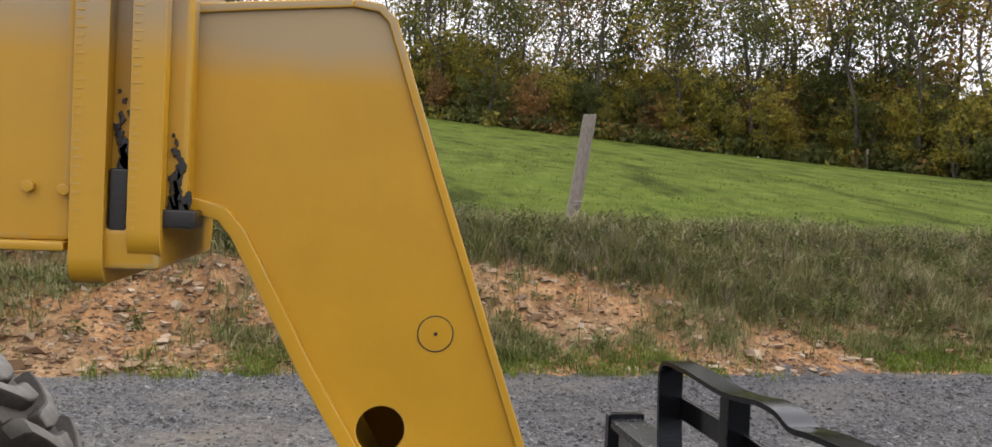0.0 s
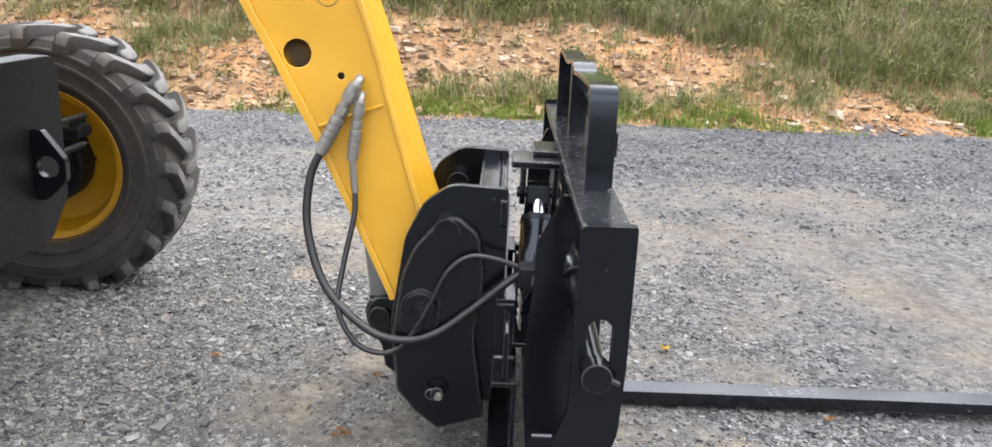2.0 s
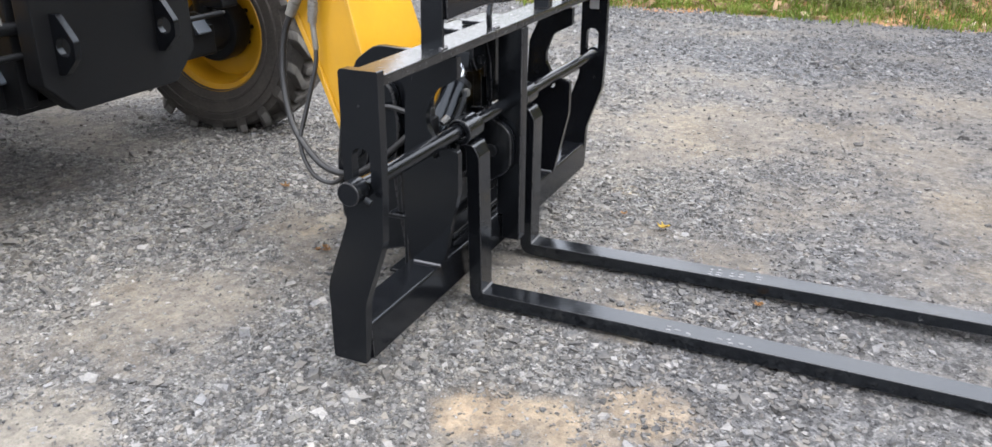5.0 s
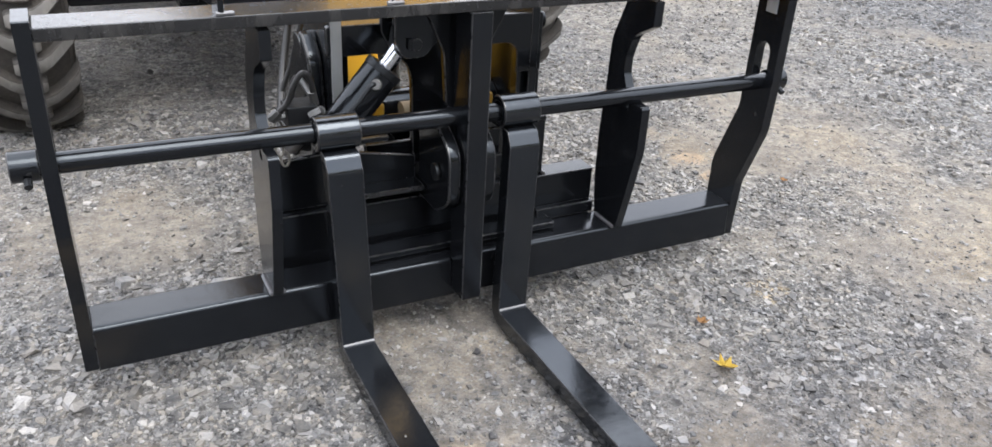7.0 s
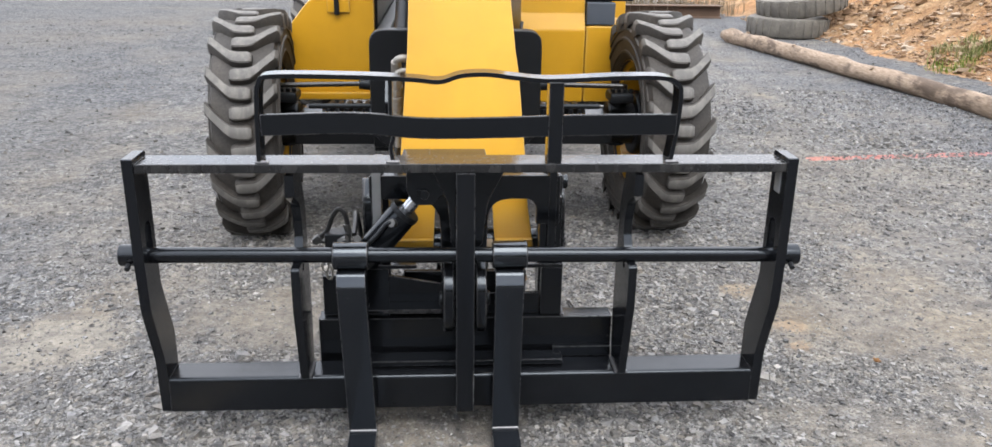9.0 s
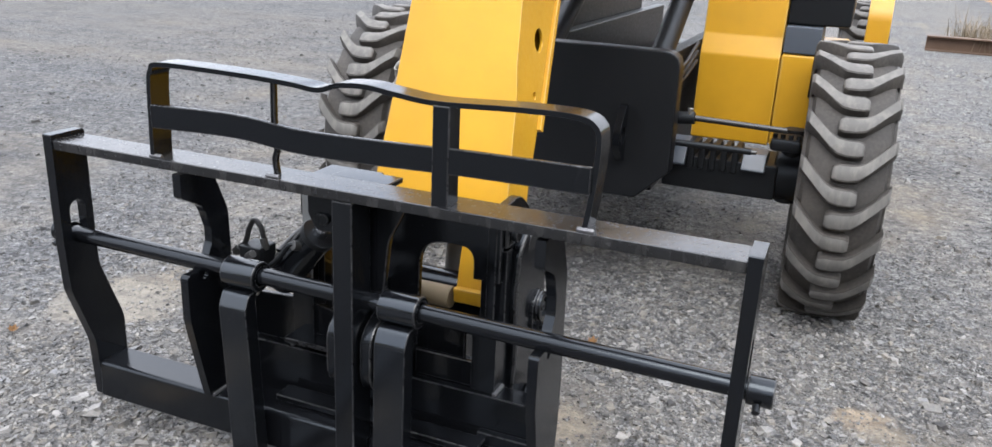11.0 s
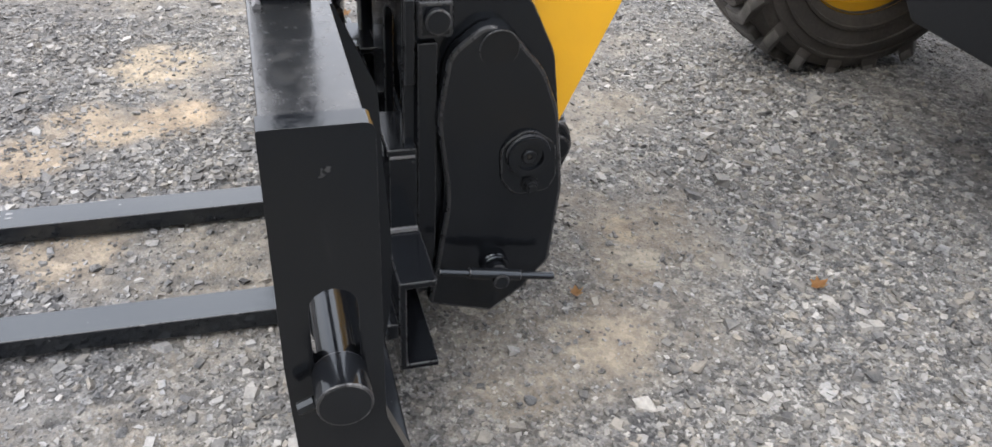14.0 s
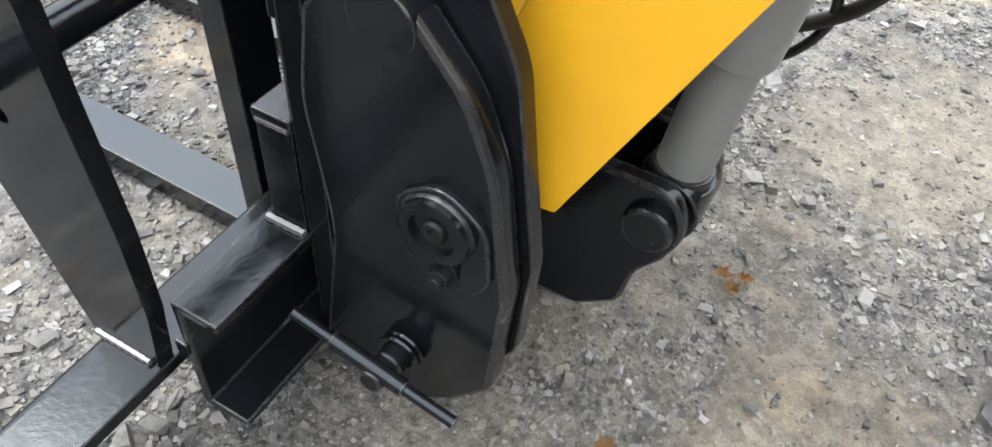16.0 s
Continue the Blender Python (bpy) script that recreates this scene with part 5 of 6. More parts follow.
    part("crossbar_bolt", rod((0.302, 0.30, 0.742), (0.318, 0.30, 0.742), 0.022, 20), BLACK, coupler)
    for x0, x1 in ((-0.2535, -0.232), (0.232, 0.30)):
        part("upright", box((x0, 0.268, 0.17), (x1, 0.302, 0.70), 0.002), BLACK, coupler)
    hook = rounded([(-0.29, 0.777), (0.29, 0.777), (0.29, 0.62), (0.218, 0.62), (0.218, 0.702), (0.070, 0.702), (0.064, 0.40), (-0.072, 0.40), (-0.078, 0.702), (-0.29, 0.702)], [0.01, 0.01, 0, 0, 0.05, 0.09, 0, 0, 0.09, 0.01], 8)
    part("hook_plate", plate(hook, "y", 0.247, 0.266), BLACK, coupler, "black plate with two rounded arches")
    part("face_plate", box((-0.193, 0.268, 0.17), (0.193, 0.284, 0.46), 0.003), BLACK, coupler)
    # shelf lugs on the front of the uprights
    for s in (-1, 1):
        lug = part("lug", box((s * 0.150, 0.212, 0.489), (s * 0.303, 0.2665, 0.503), 0.003), BLACK, coupler)
        part("weld_bead", bead((s * 0.301, 0.216, 0.487), (s * 0.301, 0.262, 0.487), 0.004), WELD, lug)
        part("lug_column", box((s * 0.236, 0.216, 0.330), (s * 0.302, 0.2665, 0.488), 0.001), BLACK, coupler)
        part("weld_bead", bead((s * 0.305, 0.208, 0.331), (s * 0.305, 0.266, 0.331), 0.006), WELD, coupler)
    # tilt link behind the boom
    for s in (-1, 1):
        ear = rounded([(0.44, 0.40), (0.56, 0.405), (0.635, 0.405), (0.662, 0.345), (0.640, 0.292), (0.610, 0.250), (0.598, 0.180), (0.540, 0.135), (0.44, 0.135)], [0, 0.05, 0.06, 0.06, 0.04, 0.06, 0.03, 0.02, 0])
        part("tilt_ear", plate(ear, "x", *sorted((s * 0.050, s * 0.076)), bevel=0.006), BLACK, coupler)
    part("tilt_pin", rod((-0.092, 0.614, 0.345), (0.092, 0.614, 0.345), 0.034, 26, bevel=0.006), BLACK, coupler)
    part("pin_tube", rod((-0.255, 0.47, 0.47), (0.255, 0.47, 0.47), 0.06, 26), BLACK, coupler)
    part("base_block", box((-0.24, 0.30, 0.19), (0.24, 0.44, 0.30), 0.01), BLACK, coupler)


quick_coupler()

# tilt cylinder inside the boom head
tilt = part("tilt_cylinder", rod((0, 0.640, 0.57), (0, 0.720, 1.15), 0.047, 28), GREY_PAINT, machine, "grey tilt cylinder inside the boom")
part("cylinder_rod", rod((0, 0.618, 0.385), (0, 0.642, 0.58), 0.036, 26), GREY_PAINT, tilt, "grey piston rod")
part("rod_collar", rod((0, 0.617, 0.375), (0, 0.619, 0.394), 0.041, 26), GREASE_AND_SHADE, tilt)
part("rod_flange", rod((0, 0.616, 0.355), (0, 0.617, 0.376), 0.047, 28), BLACK, tilt)
part("rod_eye", rod((-0.046, 0.614, 0.345), (0.046, 0.614, 0.345), 0.050, 26), BLACK, tilt)


def hoses():
    X = -0.185
    def fitting(elbow, line, r, sizes):
        """An elbow at the boom, then hexes, collars and a ribbed crimp along a line; sizes: (from, to, share of r, sides)."""
        body = part("hose_fitting", tube(elbow, r * 0.72, 14), DULL_STEEL, machine, "grey steel hose fitting")
        a, b = Vector(line[0]), Vector(line[1])
        for f0, f1, k, n in sizes:
            part("hose_nut" if n == 6 else "hose_sleeve", rod(a.lerp(b, f0), a.lerp(b, f1), r * k, n, bevel=0.0015), DULL_STEEL, body)

    steps = [(-0.02, 0.10, 0.95, 16), (0.08, 0.22, 1.12, 6), (0.22, 0.30, 0.78, 14), (0.30, 0.42, 1.05, 6), (0.42, 0.47, 0.80, 14), (0.47, 0.56, 1.12, 18), (0.57, 0.66, 1.10, 18), (0.67, 0.76, 1.10, 18), (0.77, 0.86, 1.08, 18), (0.87, 1.0, 1.0, 18), (0.46, 1.0, 0.9, 14)]
    fitting([(X, 0.658, 1.066), (X - 0.020, 0.656, 1.066), (X - 0.034, 0.660, 1.056), (X - 0.036, 0.680, 1.030)], ((X - 0.036, 0.664, 1.052), (X - 0.036, 0.758, 0.868)), 0.0180, steps)
    fitting([(X, 0.652, 1.026), (X - 0.020, 0.650, 1.024), (X - 0.034, 0.650, 1.012), (X - 0.036, 0.655, 0.985)], ((X - 0.036, 0.652, 1.008), (X - 0.036, 0.672, 0.850)), 0.0152, steps)
    part("hose_sleeve", rod((X - 0.036, 0.671, 0.852), (X - 0.036, 0.664, 0.760), 0.0098, 12), DULL_STEEL, machine, "bright steel hose end")
    part("hose", tube([(X - 0.036, 0.750, 0.882), (X - 0.04, 0.785, 0.80), (X - 0.06, 0.79, 0.66), (X - 0.10, 0.735, 0.51), (X - 0.135, 0.625, 0.412), (X - 0.15, 0.53, 0.384), (X - 0.155, 0.434, 0.405), (X - 0.150, 0.337, 0.476), (X - 0.148, 0.242, 0.560), (X - 0.14, 0.19, 0.598)], 0.0115, 12), HOSE, machine, "black rubber hydraulic hose")
    part("hose", tube([(X - 0.036, 0.664, 0.77), (X - 0.05, 0.664, 0.70), (X - 0.08, 0.688, 0.57), (X - 0.12, 0.697, 0.455), (X - 0.14, 0.645, 0.365), (X - 0.145, 0.57, 0.340), (X - 0.148, 0.508, 0.376), (X - 0.15, 0.447, 0.484), (X - 0.155, 0.399, 0.585), (X - 0.155, 0.340, 0.632), (X - 0.15, 0.268, 0.625), (X - 0.15, 0.205, 0.605)], 0.0078, 12), HOSE, machine, "thin black hydraulic hose")


hoses()


# ---- loose stones, grass, trees ----
rng = np.random.default_rng(7)
CUBE = np.array([(-1, -1, -1), (1, -1, -1), (1, 1, -1), (-1, 1, -1), (-1, -1, 1), (1, -1, 1), (1, 1, 1), (-1, 1, 1)], float)
CUBE_F = np.array([(0, 3, 2, 1), (4, 5, 6, 7), (0, 1, 5, 4), (1, 2, 6, 5), (2, 3, 7, 6), (3, 0, 4, 7)])


def big_mesh(name, verts, faces, material, flat=True):
    """A mesh from arrays: verts (n, 3), faces (m, k)."""
    me = bpy.data.meshes.new(name)
    k = faces.shape[1]
    me.vertices.add(len(verts))
    me.vertices.foreach_set("co", verts.astype(np.float32).ravel())
    me.loops.add(faces.size)
    me.loops.foreach_set("vertex_index", faces.astype(np.int32).ravel())
    me.polygons.add(len(faces))
    me.polygons.foreach_set("loop_start", np.arange(0, faces.size, k, dtype=np.int32))
    me.update(calc_edges=True)
    if flat:
        me.polygons.foreach_set("use_smooth", np.zeros(len(faces), dtype=bool))
    me.materials.append(material)
    return me


def stones(px, py, pz, size, flat=0.45):
    """Angular stones: jittered cubes, each turned at random and sunk a little."""
    n = len(px)
    v = CUBE[None] * (0.5 + rng.uniform(-0.28, 0.24, (n, 8, 3)))
    v *= np.stack([rng.uniform(0.7, 1.25, n), rng.uniform(0.6, 1.0, n), rng.uniform(0.22, flat + 0.1, n)], 1)[:, None]
    a, b = rng.uniform(0, 2 * np.pi, n), rng.normal(0, 0.35, n)
    ca, sa, cb, sb = np.cos(a), np.sin(a), np.cos(b), np.sin(b)
    x, y, z = v[..., 0], v[..., 1], v[..., 2]
    y, z = y * cb[:, None] - z * sb[:, None], y * sb[:, None] + z * cb[:, None]
    x, y = x * ca[:, None] - y * sa[:, None], x * sa[:, None] + y * ca[:, None]
    s = size[:, None]
    out = np.stack([x * s + px[:, None], y * s + py[:, None], z * s + (pz + size * 0.10)[:, None]], 2).reshape(-1, 3)
    return out, (CUBE_F[None] + 8 * np.arange(n)[:, None, None]).reshape(-1, 4)


def chips(px, py, size):
    """Small broken pieces: a tilted four-cornered top with sides down to the ground."""
    n = len(px)
    a = rng.uniform(0, 2 * np.pi, n)[:, None] + np.array((0.0, 1.6, 3.1, 4.7)) + rng.uniform(-0.5, 0.5, (n, 4))
    r = size[:, None] * rng.uniform(0.34, 0.68, (n, 4))
    c, s = np.cos(a), np.sin(a)
    slope, turn = rng.uniform(0.0, 0.30, n)[:, None], rng.uniform(0, 2 * np.pi, n)[:, None]
    h = size[:, None] * (rng.uniform(0.16, 0.34, (n, 1)) + slope * np.cos(a - turn) + rng.uniform(-0.04, 0.04, (n, 4)))
    top = np.stack([px[:, None] + c * r * 0.78, py[:, None] + s * r * 0.78, np.maximum(h, 0.0)], 2)
    low = np.stack([px[:, None] + c * r * 1.05, py[:, None] + s * r * 1.05, np.full((n, 4), -0.001)], 2)
    v = np.concatenate([top, low], 1).reshape(-1, 3)
    f = np.array([(0, 1, 2, 3), (0, 4, 5, 1), (1, 5, 6, 2), (2, 6, 7, 3), (3, 7, 4, 0)])
    return v, (f[None] + 8 * np.arange(n)[:, None, None]).reshape(-1, 4)


def scatter(n, x0, x1, y0, y1, mean, spread, bare=0.20):
    """Places for stones: thick where the surface is loose, few where it is packed."""
    px, py = rng.uniform(x0, x1, n), rng.uniform(y0, y1, n)
    packed = np.array([fines(float(a), float(b)) for a, b in zip(px, py)])
    keep = (rng.uniform(0, 1, n) < np.maximum(bare, 1.0 - 1.15 * packed)) & (px < np.array([edge_x(b) for b in py]) + 0.1)
    px, py, packed = px[keep], py[keep], packed[keep]
    return px, py, np.clip(mean * (1.08 - 0.5 * packed) * np.exp(rng.normal(0, spread, len(px))), 0.0035, 0.055)


def gravel(*how):
    px, py, size = scatter(*how)
    return stones(px, py, np.zeros(len(px)), size)


loose = [chips(*scatter(100000, -1.7, 1.9, -0.9, 1.8, 0.0075, 0.45)), chips(*scatter(64000, -2.8, 2.9, -1.6, 3.2, 0.0094, 0.45)), chips(*scatter(44000, -7.0, 6.2, -5.5, 12.0, 0.017, 0.42)), chips(*scatter(56000, 2.2, 6.2, -6.0, 6.0, 0.021, 0.38)),
         gravel(30000, -1.9, 2.1, -1.1, 2.0, 0.0106, 0.40), gravel(3000, -2.2, 2.4, -1.4, 2.2, 0.0165, 0.30, 0.12), gravel(220, -2.8, 2.9, -1.6, 3.0, 0.027, 0.22, 0.2)]
off, vs_all, fs_all = 0, [], []
for gvv, gff in loose:
    vs_all.append(gvv)
    fs_all.append(gff + off)
    off += len(gvv)
loose_gravel = new("loose_gravel", big_mesh("loose_gravel", np.concatenate(vs_all), np.concatenate(fs_all), STONE))
tagged(loose_gravel, "loose grey crushed stone scattered over the yard", "gravel", kind="stuff")

# rocks on the bare bank
bx, by = [], []
while len(bx) < 20000:
    y = rng.uniform(-9, 13)
    a = rng.uniform(0.0, 2.2)
    if rng.uniform() < (0.65 + 0.35 * (y > -0.5)) * (1 - 0.3 * a):
        bx.append(edge_x(y) + a)
        by.append(y)
bx, by = np.array(bx), np.array(by)
bv, bf = stones(bx, by, np.array([ground_z(float(a), float(b)) for a, b in zip(bx, by)]), np.clip(0.024 * np.exp(rng.normal(0, 0.62, len(bx))), 0.010, 0.14), 0.5)
bank_rocks = new("bank_rocks", big_mesh("bank_rocks", bv, bf, BANK_STONE))
tagged(bank_rocks, "pale broken rocks lying on the red earth bank", "rocks", kind="stuff")


def rock_kind(seed, material, flat):
    """One broken stone: a chipped block with uneven faces."""
    r = random.Random(seed)
    bm = bmesh.new()
    bmesh.ops.create_icosphere(bm, subdivisions=1, radius=0.5)
    for v in bm.verts:
        v.co.x *= r.uniform(0.75, 1.3)
        v.co.y *= r.uniform(0.65, 1.1)
        v.co.z *= flat * r.uniform(0.6, 1.15)
    return mesh_of("rock", bm, material)


rock_kinds = [rock_kind(40 + k, BANK_ROCK, 0.6) for k in range(5)]
stone_kinds = [rock_kind(60 + k, YARD_STONE, 0.55) for k in range(5)]
lay = random.Random(5)


def lay_stone(name, kinds, x, y, z, size, label, group):
    ob = new(name, lay.choice(kinds))
    ob.location = (x, y, z + size * 0.12)
    ob.rotation_euler = (lay.uniform(-0.35, 0.35), lay.uniform(-0.35, 0.35), lay.uniform(0, 6.28))
    ob.scale = (size, size, size)
    tagged(ob, label, "rock", group)


for k in range(150):
    y = lay.uniform(-1.0, 7.5) if k < 125 else lay.uniform(-3.5, -1.0)
    a = lay.uniform(0.35, 1.8)
    x = edge_x(y) + a
    lay_stone("rock", rock_kinds, x, y, ground_z(x, y), min(0.30, 0.055 * math.exp(lay.gauss(0, 0.45))), "pale tan broken rock on the earth bank", "rocks on the bank")
for k in range(140):
    x, y = lay.uniform(-1.9, 2.2), lay.uniform(-1.1, 2.0)
    lay_stone("stone", stone_kinds, x, y, 0.0, lay.uniform(0.018, 0.034), "loose grey stone lying on the gravel", "larger stones in the yard")


def blades(px, py, pz, height, width, lean):
    """Grass blades: two-segment tapering strips, curved over."""
    n = len(px)
    a = rng.uniform(0, 2 * np.pi, n)
    dx, dy = np.cos(a), np.sin(a)
    out = np.zeros((n, 5, 3))
    w = width / 2
    for i, (f, q) in enumerate(((0.0, 1.0), (0.0, -1.0), (0.55, -0.8), (0.55, 0.8), (1.0, 0.0))):
        bend = lean * f * f * height
        out[:, i, 0] = px + dx * bend - dy * w * q
        out[:, i, 1] = py + dy * bend + dx * w * q
        out[:, i, 2] = pz + height * f * (1 - 0.25 * lean * f) - 0.02 * (f == 0)
    base = 5 * np.arange(n)[:, None]
    tri = np.concatenate([base + np.array([[0, 1, 2]]), base + np.array([[0, 2, 3]]), base + np.array([[3, 2, 4]])], 0)
    return out.reshape(-1, 3), tri


def tufts(name, count, per, place, height, width, lean, material, label, spread=0.10):
    px, py, ph = [], [], []
    while len(px) < count:
        p = place()
        if p:
            px.append(p[0])
            py.append(p[1])
            ph.append(p[2])
    cx, cy, ch = np.repeat(px, per), np.repeat(py, per), np.repeat(ph, per)
    x, y = cx + rng.normal(0, spread, len(cx)), cy + rng.normal(0, spread, len(cx))
    z = np.array([ground_z(float(a), float(b)) for a, b in zip(x, y)])
    h = height * ch * rng.uniform(0.45, 1.15, len(x))
    v, f = blades(x, y, z, h, width * rng.uniform(0.6, 1.3, len(x)), lean * rng.uniform(0.2, 1.3, len(x)))
    ob = new(name, big_mesh(name, v, f, material))
    tagged(ob, label, "grass", kind="stuff")
    return ob


def on_bank(y0, y1, a0, a1, chance):
    def pick():
        y, a = rng.uniform(y0, y1), rng.uniform(a0, a1)
        x = edge_x(y) + a
        c = chance(y, a, noise.noise((x * 0.9, y * 0.9, 11.0)))
        return (x, y, 0.6 + 0.6 * rng.uniform()) if rng.uniform() < c else None
    return pick


def sward(y):
    """How far up the bank the closed grass begins."""
    return 1.80 if y > -1.0 else max(0.45, 1.80 + 0.33 * (y + 1.0))


tufts("tall_grass", 1700, 34, on_bank(-16, 9, 0.55, 3.2, lambda y, a, n: (0.8 + 0.6 * n) * (1.0 if a < 2.7 else 0.4) if a > sward(y) + 0.35 * n else 0.0), 0.31, 0.014, 1.0, GRASS_TALL, "tall unmown grass and seed heads along the bank top", 0.10)
tufts("bank_grass", 820, 30, on_bank(-16, 8, 0.3, 1.9, lambda y, a, n: max(0.02, min(1, (0.10 - y * 0.06) + 1.3 * n)) if a < sward(y) else 0.1), 0.17, 0.012, 0.9, GRASS_TALL, "rough green and straw tussocks on the earth bank", 0.08)
tufts("verge_grass", 600, 38, on_bank(-16, 8, -0.08, 0.30, lambda y, a, n: max(0.03, min(1, (0.36 - y * 0.14) + 2.2 * n))), 0.11, 0.010, 0.8, GRASS_LUSH, "short bright green grass at the road edge", 0.09)
tufts("dry_weeds", 620, 22, on_bank(-16, 8, 1.0, 2.9, lambda y, a, n: (0.35 - 0.5 * n) if a > sward(y) else 0.06), 0.36, 0.008, 0.5, WEED_DRY, "dry brown weed stems on the bank", 0.12)
tufts("pasture_grass", 3000, 12, lambda: (lambda y, a: (edge_x(y) + a, y, 0.7 + 0.5 * rng.uniform()))(rng.uniform(-26, 10), 3.0 + 18 * rng.uniform() ** 1.5), 0.040, 0.014, 1.2, PASTURE, "grazed green pasture grass", 0.25)
tufts("pasture_tussocks", 60, 50, lambda: (lambda y, a: (edge_x(y) + a, y, 0.7 + 0.6 * rng.uniform()))(rng.uniform(-30, 10), 4.0 + 40 * rng.uniform() ** 1.3), 0.06, 0.02, 1.3, GRASS_LUSH, "dark ungrazed tussocks in the pasture", 0.42)


# ---- trees at the far side of the pasture ----
def leaf_cloud(centres, per, radius, size):
    """Small leaf clumps round many centres: single quads, turned at random."""
    c = np.repeat(np.array(centres), per, 0)
    n = len(c)
    d = rng.normal(0, 1, (n, 3))
    d /= np.linalg.norm(d, axis=1)[:, None]
    c = c + d * (radius * rng.uniform(0.1, 1, n) ** 0.6)[:, None] * np.array((1, 1, 0.75))
    u = rng.normal(0, 1, (n, 3))
    u /= np.linalg.norm(u, axis=1)[:, None]
    w = np.cross(u, rng.normal(0, 1, (n, 3)))
    w /= np.linalg.norm(w, axis=1)[:, None]
    s = (size * rng.uniform(0.5, 1.2, n))[:, None]
    v = np.stack([c - u * s, c + w * s * 0.5, c + u * s, c - w * s * 0.5], 1).reshape(-1, 3)
    return v, np.arange(4 * n).reshape(-1, 4)


wc = []
while len(wc) < 1500:
    y, a = rng.uniform(-15, 8), rng.uniform(0.35, 3.2)
    x = edge_x(y) + a
    n_ = noise.noise((x * 0.8, y * 0.8, 21.0))
    if rng.uniform() < (0.6 + 0.6 * n_ if a > sward(y) else 0.04 + 0.25 * n_):
        wc.append((x, y, ground_z(x, y) + rng.uniform(0.02, 0.24 if a > sward(y) else 0.10)))
v, f = leaf_cloud(wc, 34, 0.13, 0.026)
bank_weeds = new("bank_weeds", big_mesh("bank_weeds", v, f, WEED_LEAF))
tagged(bank_weeds, "leafy olive green weeds tangled on the bank", "weeds", kind="stuff")


def tree_parts(seed, height, lean, leaf, full):
    r = random.Random(seed)
    bm = bmesh.new()
    top = Vector((lean * height * 0.08, r.uniform(-2.2, 2.2), height))
    line = [Vector((0, 0, -0.5)), Vector((r.uniform(-.5, .5), r.uniform(-.5, .5), height * 0.2)), Vector((r.uniform(-.9, .9), r.uniform(-.9, .9), height * 0.45)), Vector((r.uniform(-1.2, 1.2) + lean * 0.5, r.uniform(-1.2, 1.2), height * 0.7)), top]
    merge(bm, tube(line, lambda t: 0.145 * (height / 16) * (1 - 0.82 * t), 7, 4))
    path = smooth_path(line, 6)
    centres = []
    for k in range(r.randint(11, 15)):
        f = r.uniform(0.30, 0.97)
        p = path[int(f * (len(path) - 1))]
        a = r.uniform(0, 2 * math.pi)
        ln = height * r.uniform(0.12, 0.26) * (1.15 - 0.55 * f)
        e = p + Vector((math.cos(a) * ln, math.sin(a) * ln, ln * r.uniform(0.5, 1.3)))
        mid = p.lerp(e, 0.5) + Vector((r.uniform(-.3, .3), r.uniform(-.3, .3), -0.1 * ln))
        merge(bm, tube([p, mid, e], lambda t, b=0.07 * (1.1 - f): max(0.012, b * (1 - 0.8 * t)), 5, 3))
        for q in range(3):
            c = mid.lerp(e, q / 2)
            tw = c + Vector((r.uniform(-1, 1), r.uniform(-1, 1), r.uniform(0.2, 1.2))) * 0.09 * height * 0.8
            merge(bm, tube([c, c.lerp(tw, 0.5) + Vector((0, 0, 0.1)), tw], lambda t: 0.022 * (1 - 0.6 * t), 4, 2))
            centres.append(tuple(tw))
            centres.append(tuple(c.lerp(tw, 0.6)))
    trunk = mesh_of("trunk", bm, BARK, 60)
    v, f = leaf_cloud(centres, int(full * 0.85), 1.5, 0.19)
    return trunk, big_mesh("crown", v, f, leaf)


def shrub_parts(seed, height, width, leaf, count):
    r = random.Random(seed)
    bm = bmesh.new()
    centres = []
    for k in range(9):
        a = r.uniform(0, 2 * math.pi)
        e = Vector((math.cos(a) * width * r.uniform(0.1, 0.5), math.sin(a) * width * r.uniform(0.1, 0.5), height * r.uniform(0.5, 1.0)))
        merge(bm, tube([Vector((0, 0, -0.3)), e * 0.5 + Vector((0, 0, 0.2)), e], lambda t: 0.04 * (1 - 0.75 * t), 5, 3))
        for q in range(6):
            c = e * r.uniform(0.25, 1.0)
            centres.append(tuple(c + Vector((r.uniform(-.5, .5) * width * 0.5, r.uniform(-.5, .5) * width * 0.5, r.uniform(-.3, .3)))))
    v, f = leaf_cloud(centres, count, 0.70, 0.17)
    v[:, 2] = np.maximum(v[:, 2], -0.2)
    return mesh_of("stem", bm, BARK, 60), big_mesh("foliage", v, f, leaf)


def plant(name, meshes, label, category, group, at, turn, size):
    e = thing(name, label, category, at, group)
    e.rotation_euler = (0, 0, turn)
    e.scale = (size, size, size)
    for me in meshes:
        o = new(me.name.split(".")[0], me)
        o.parent = e
    return e


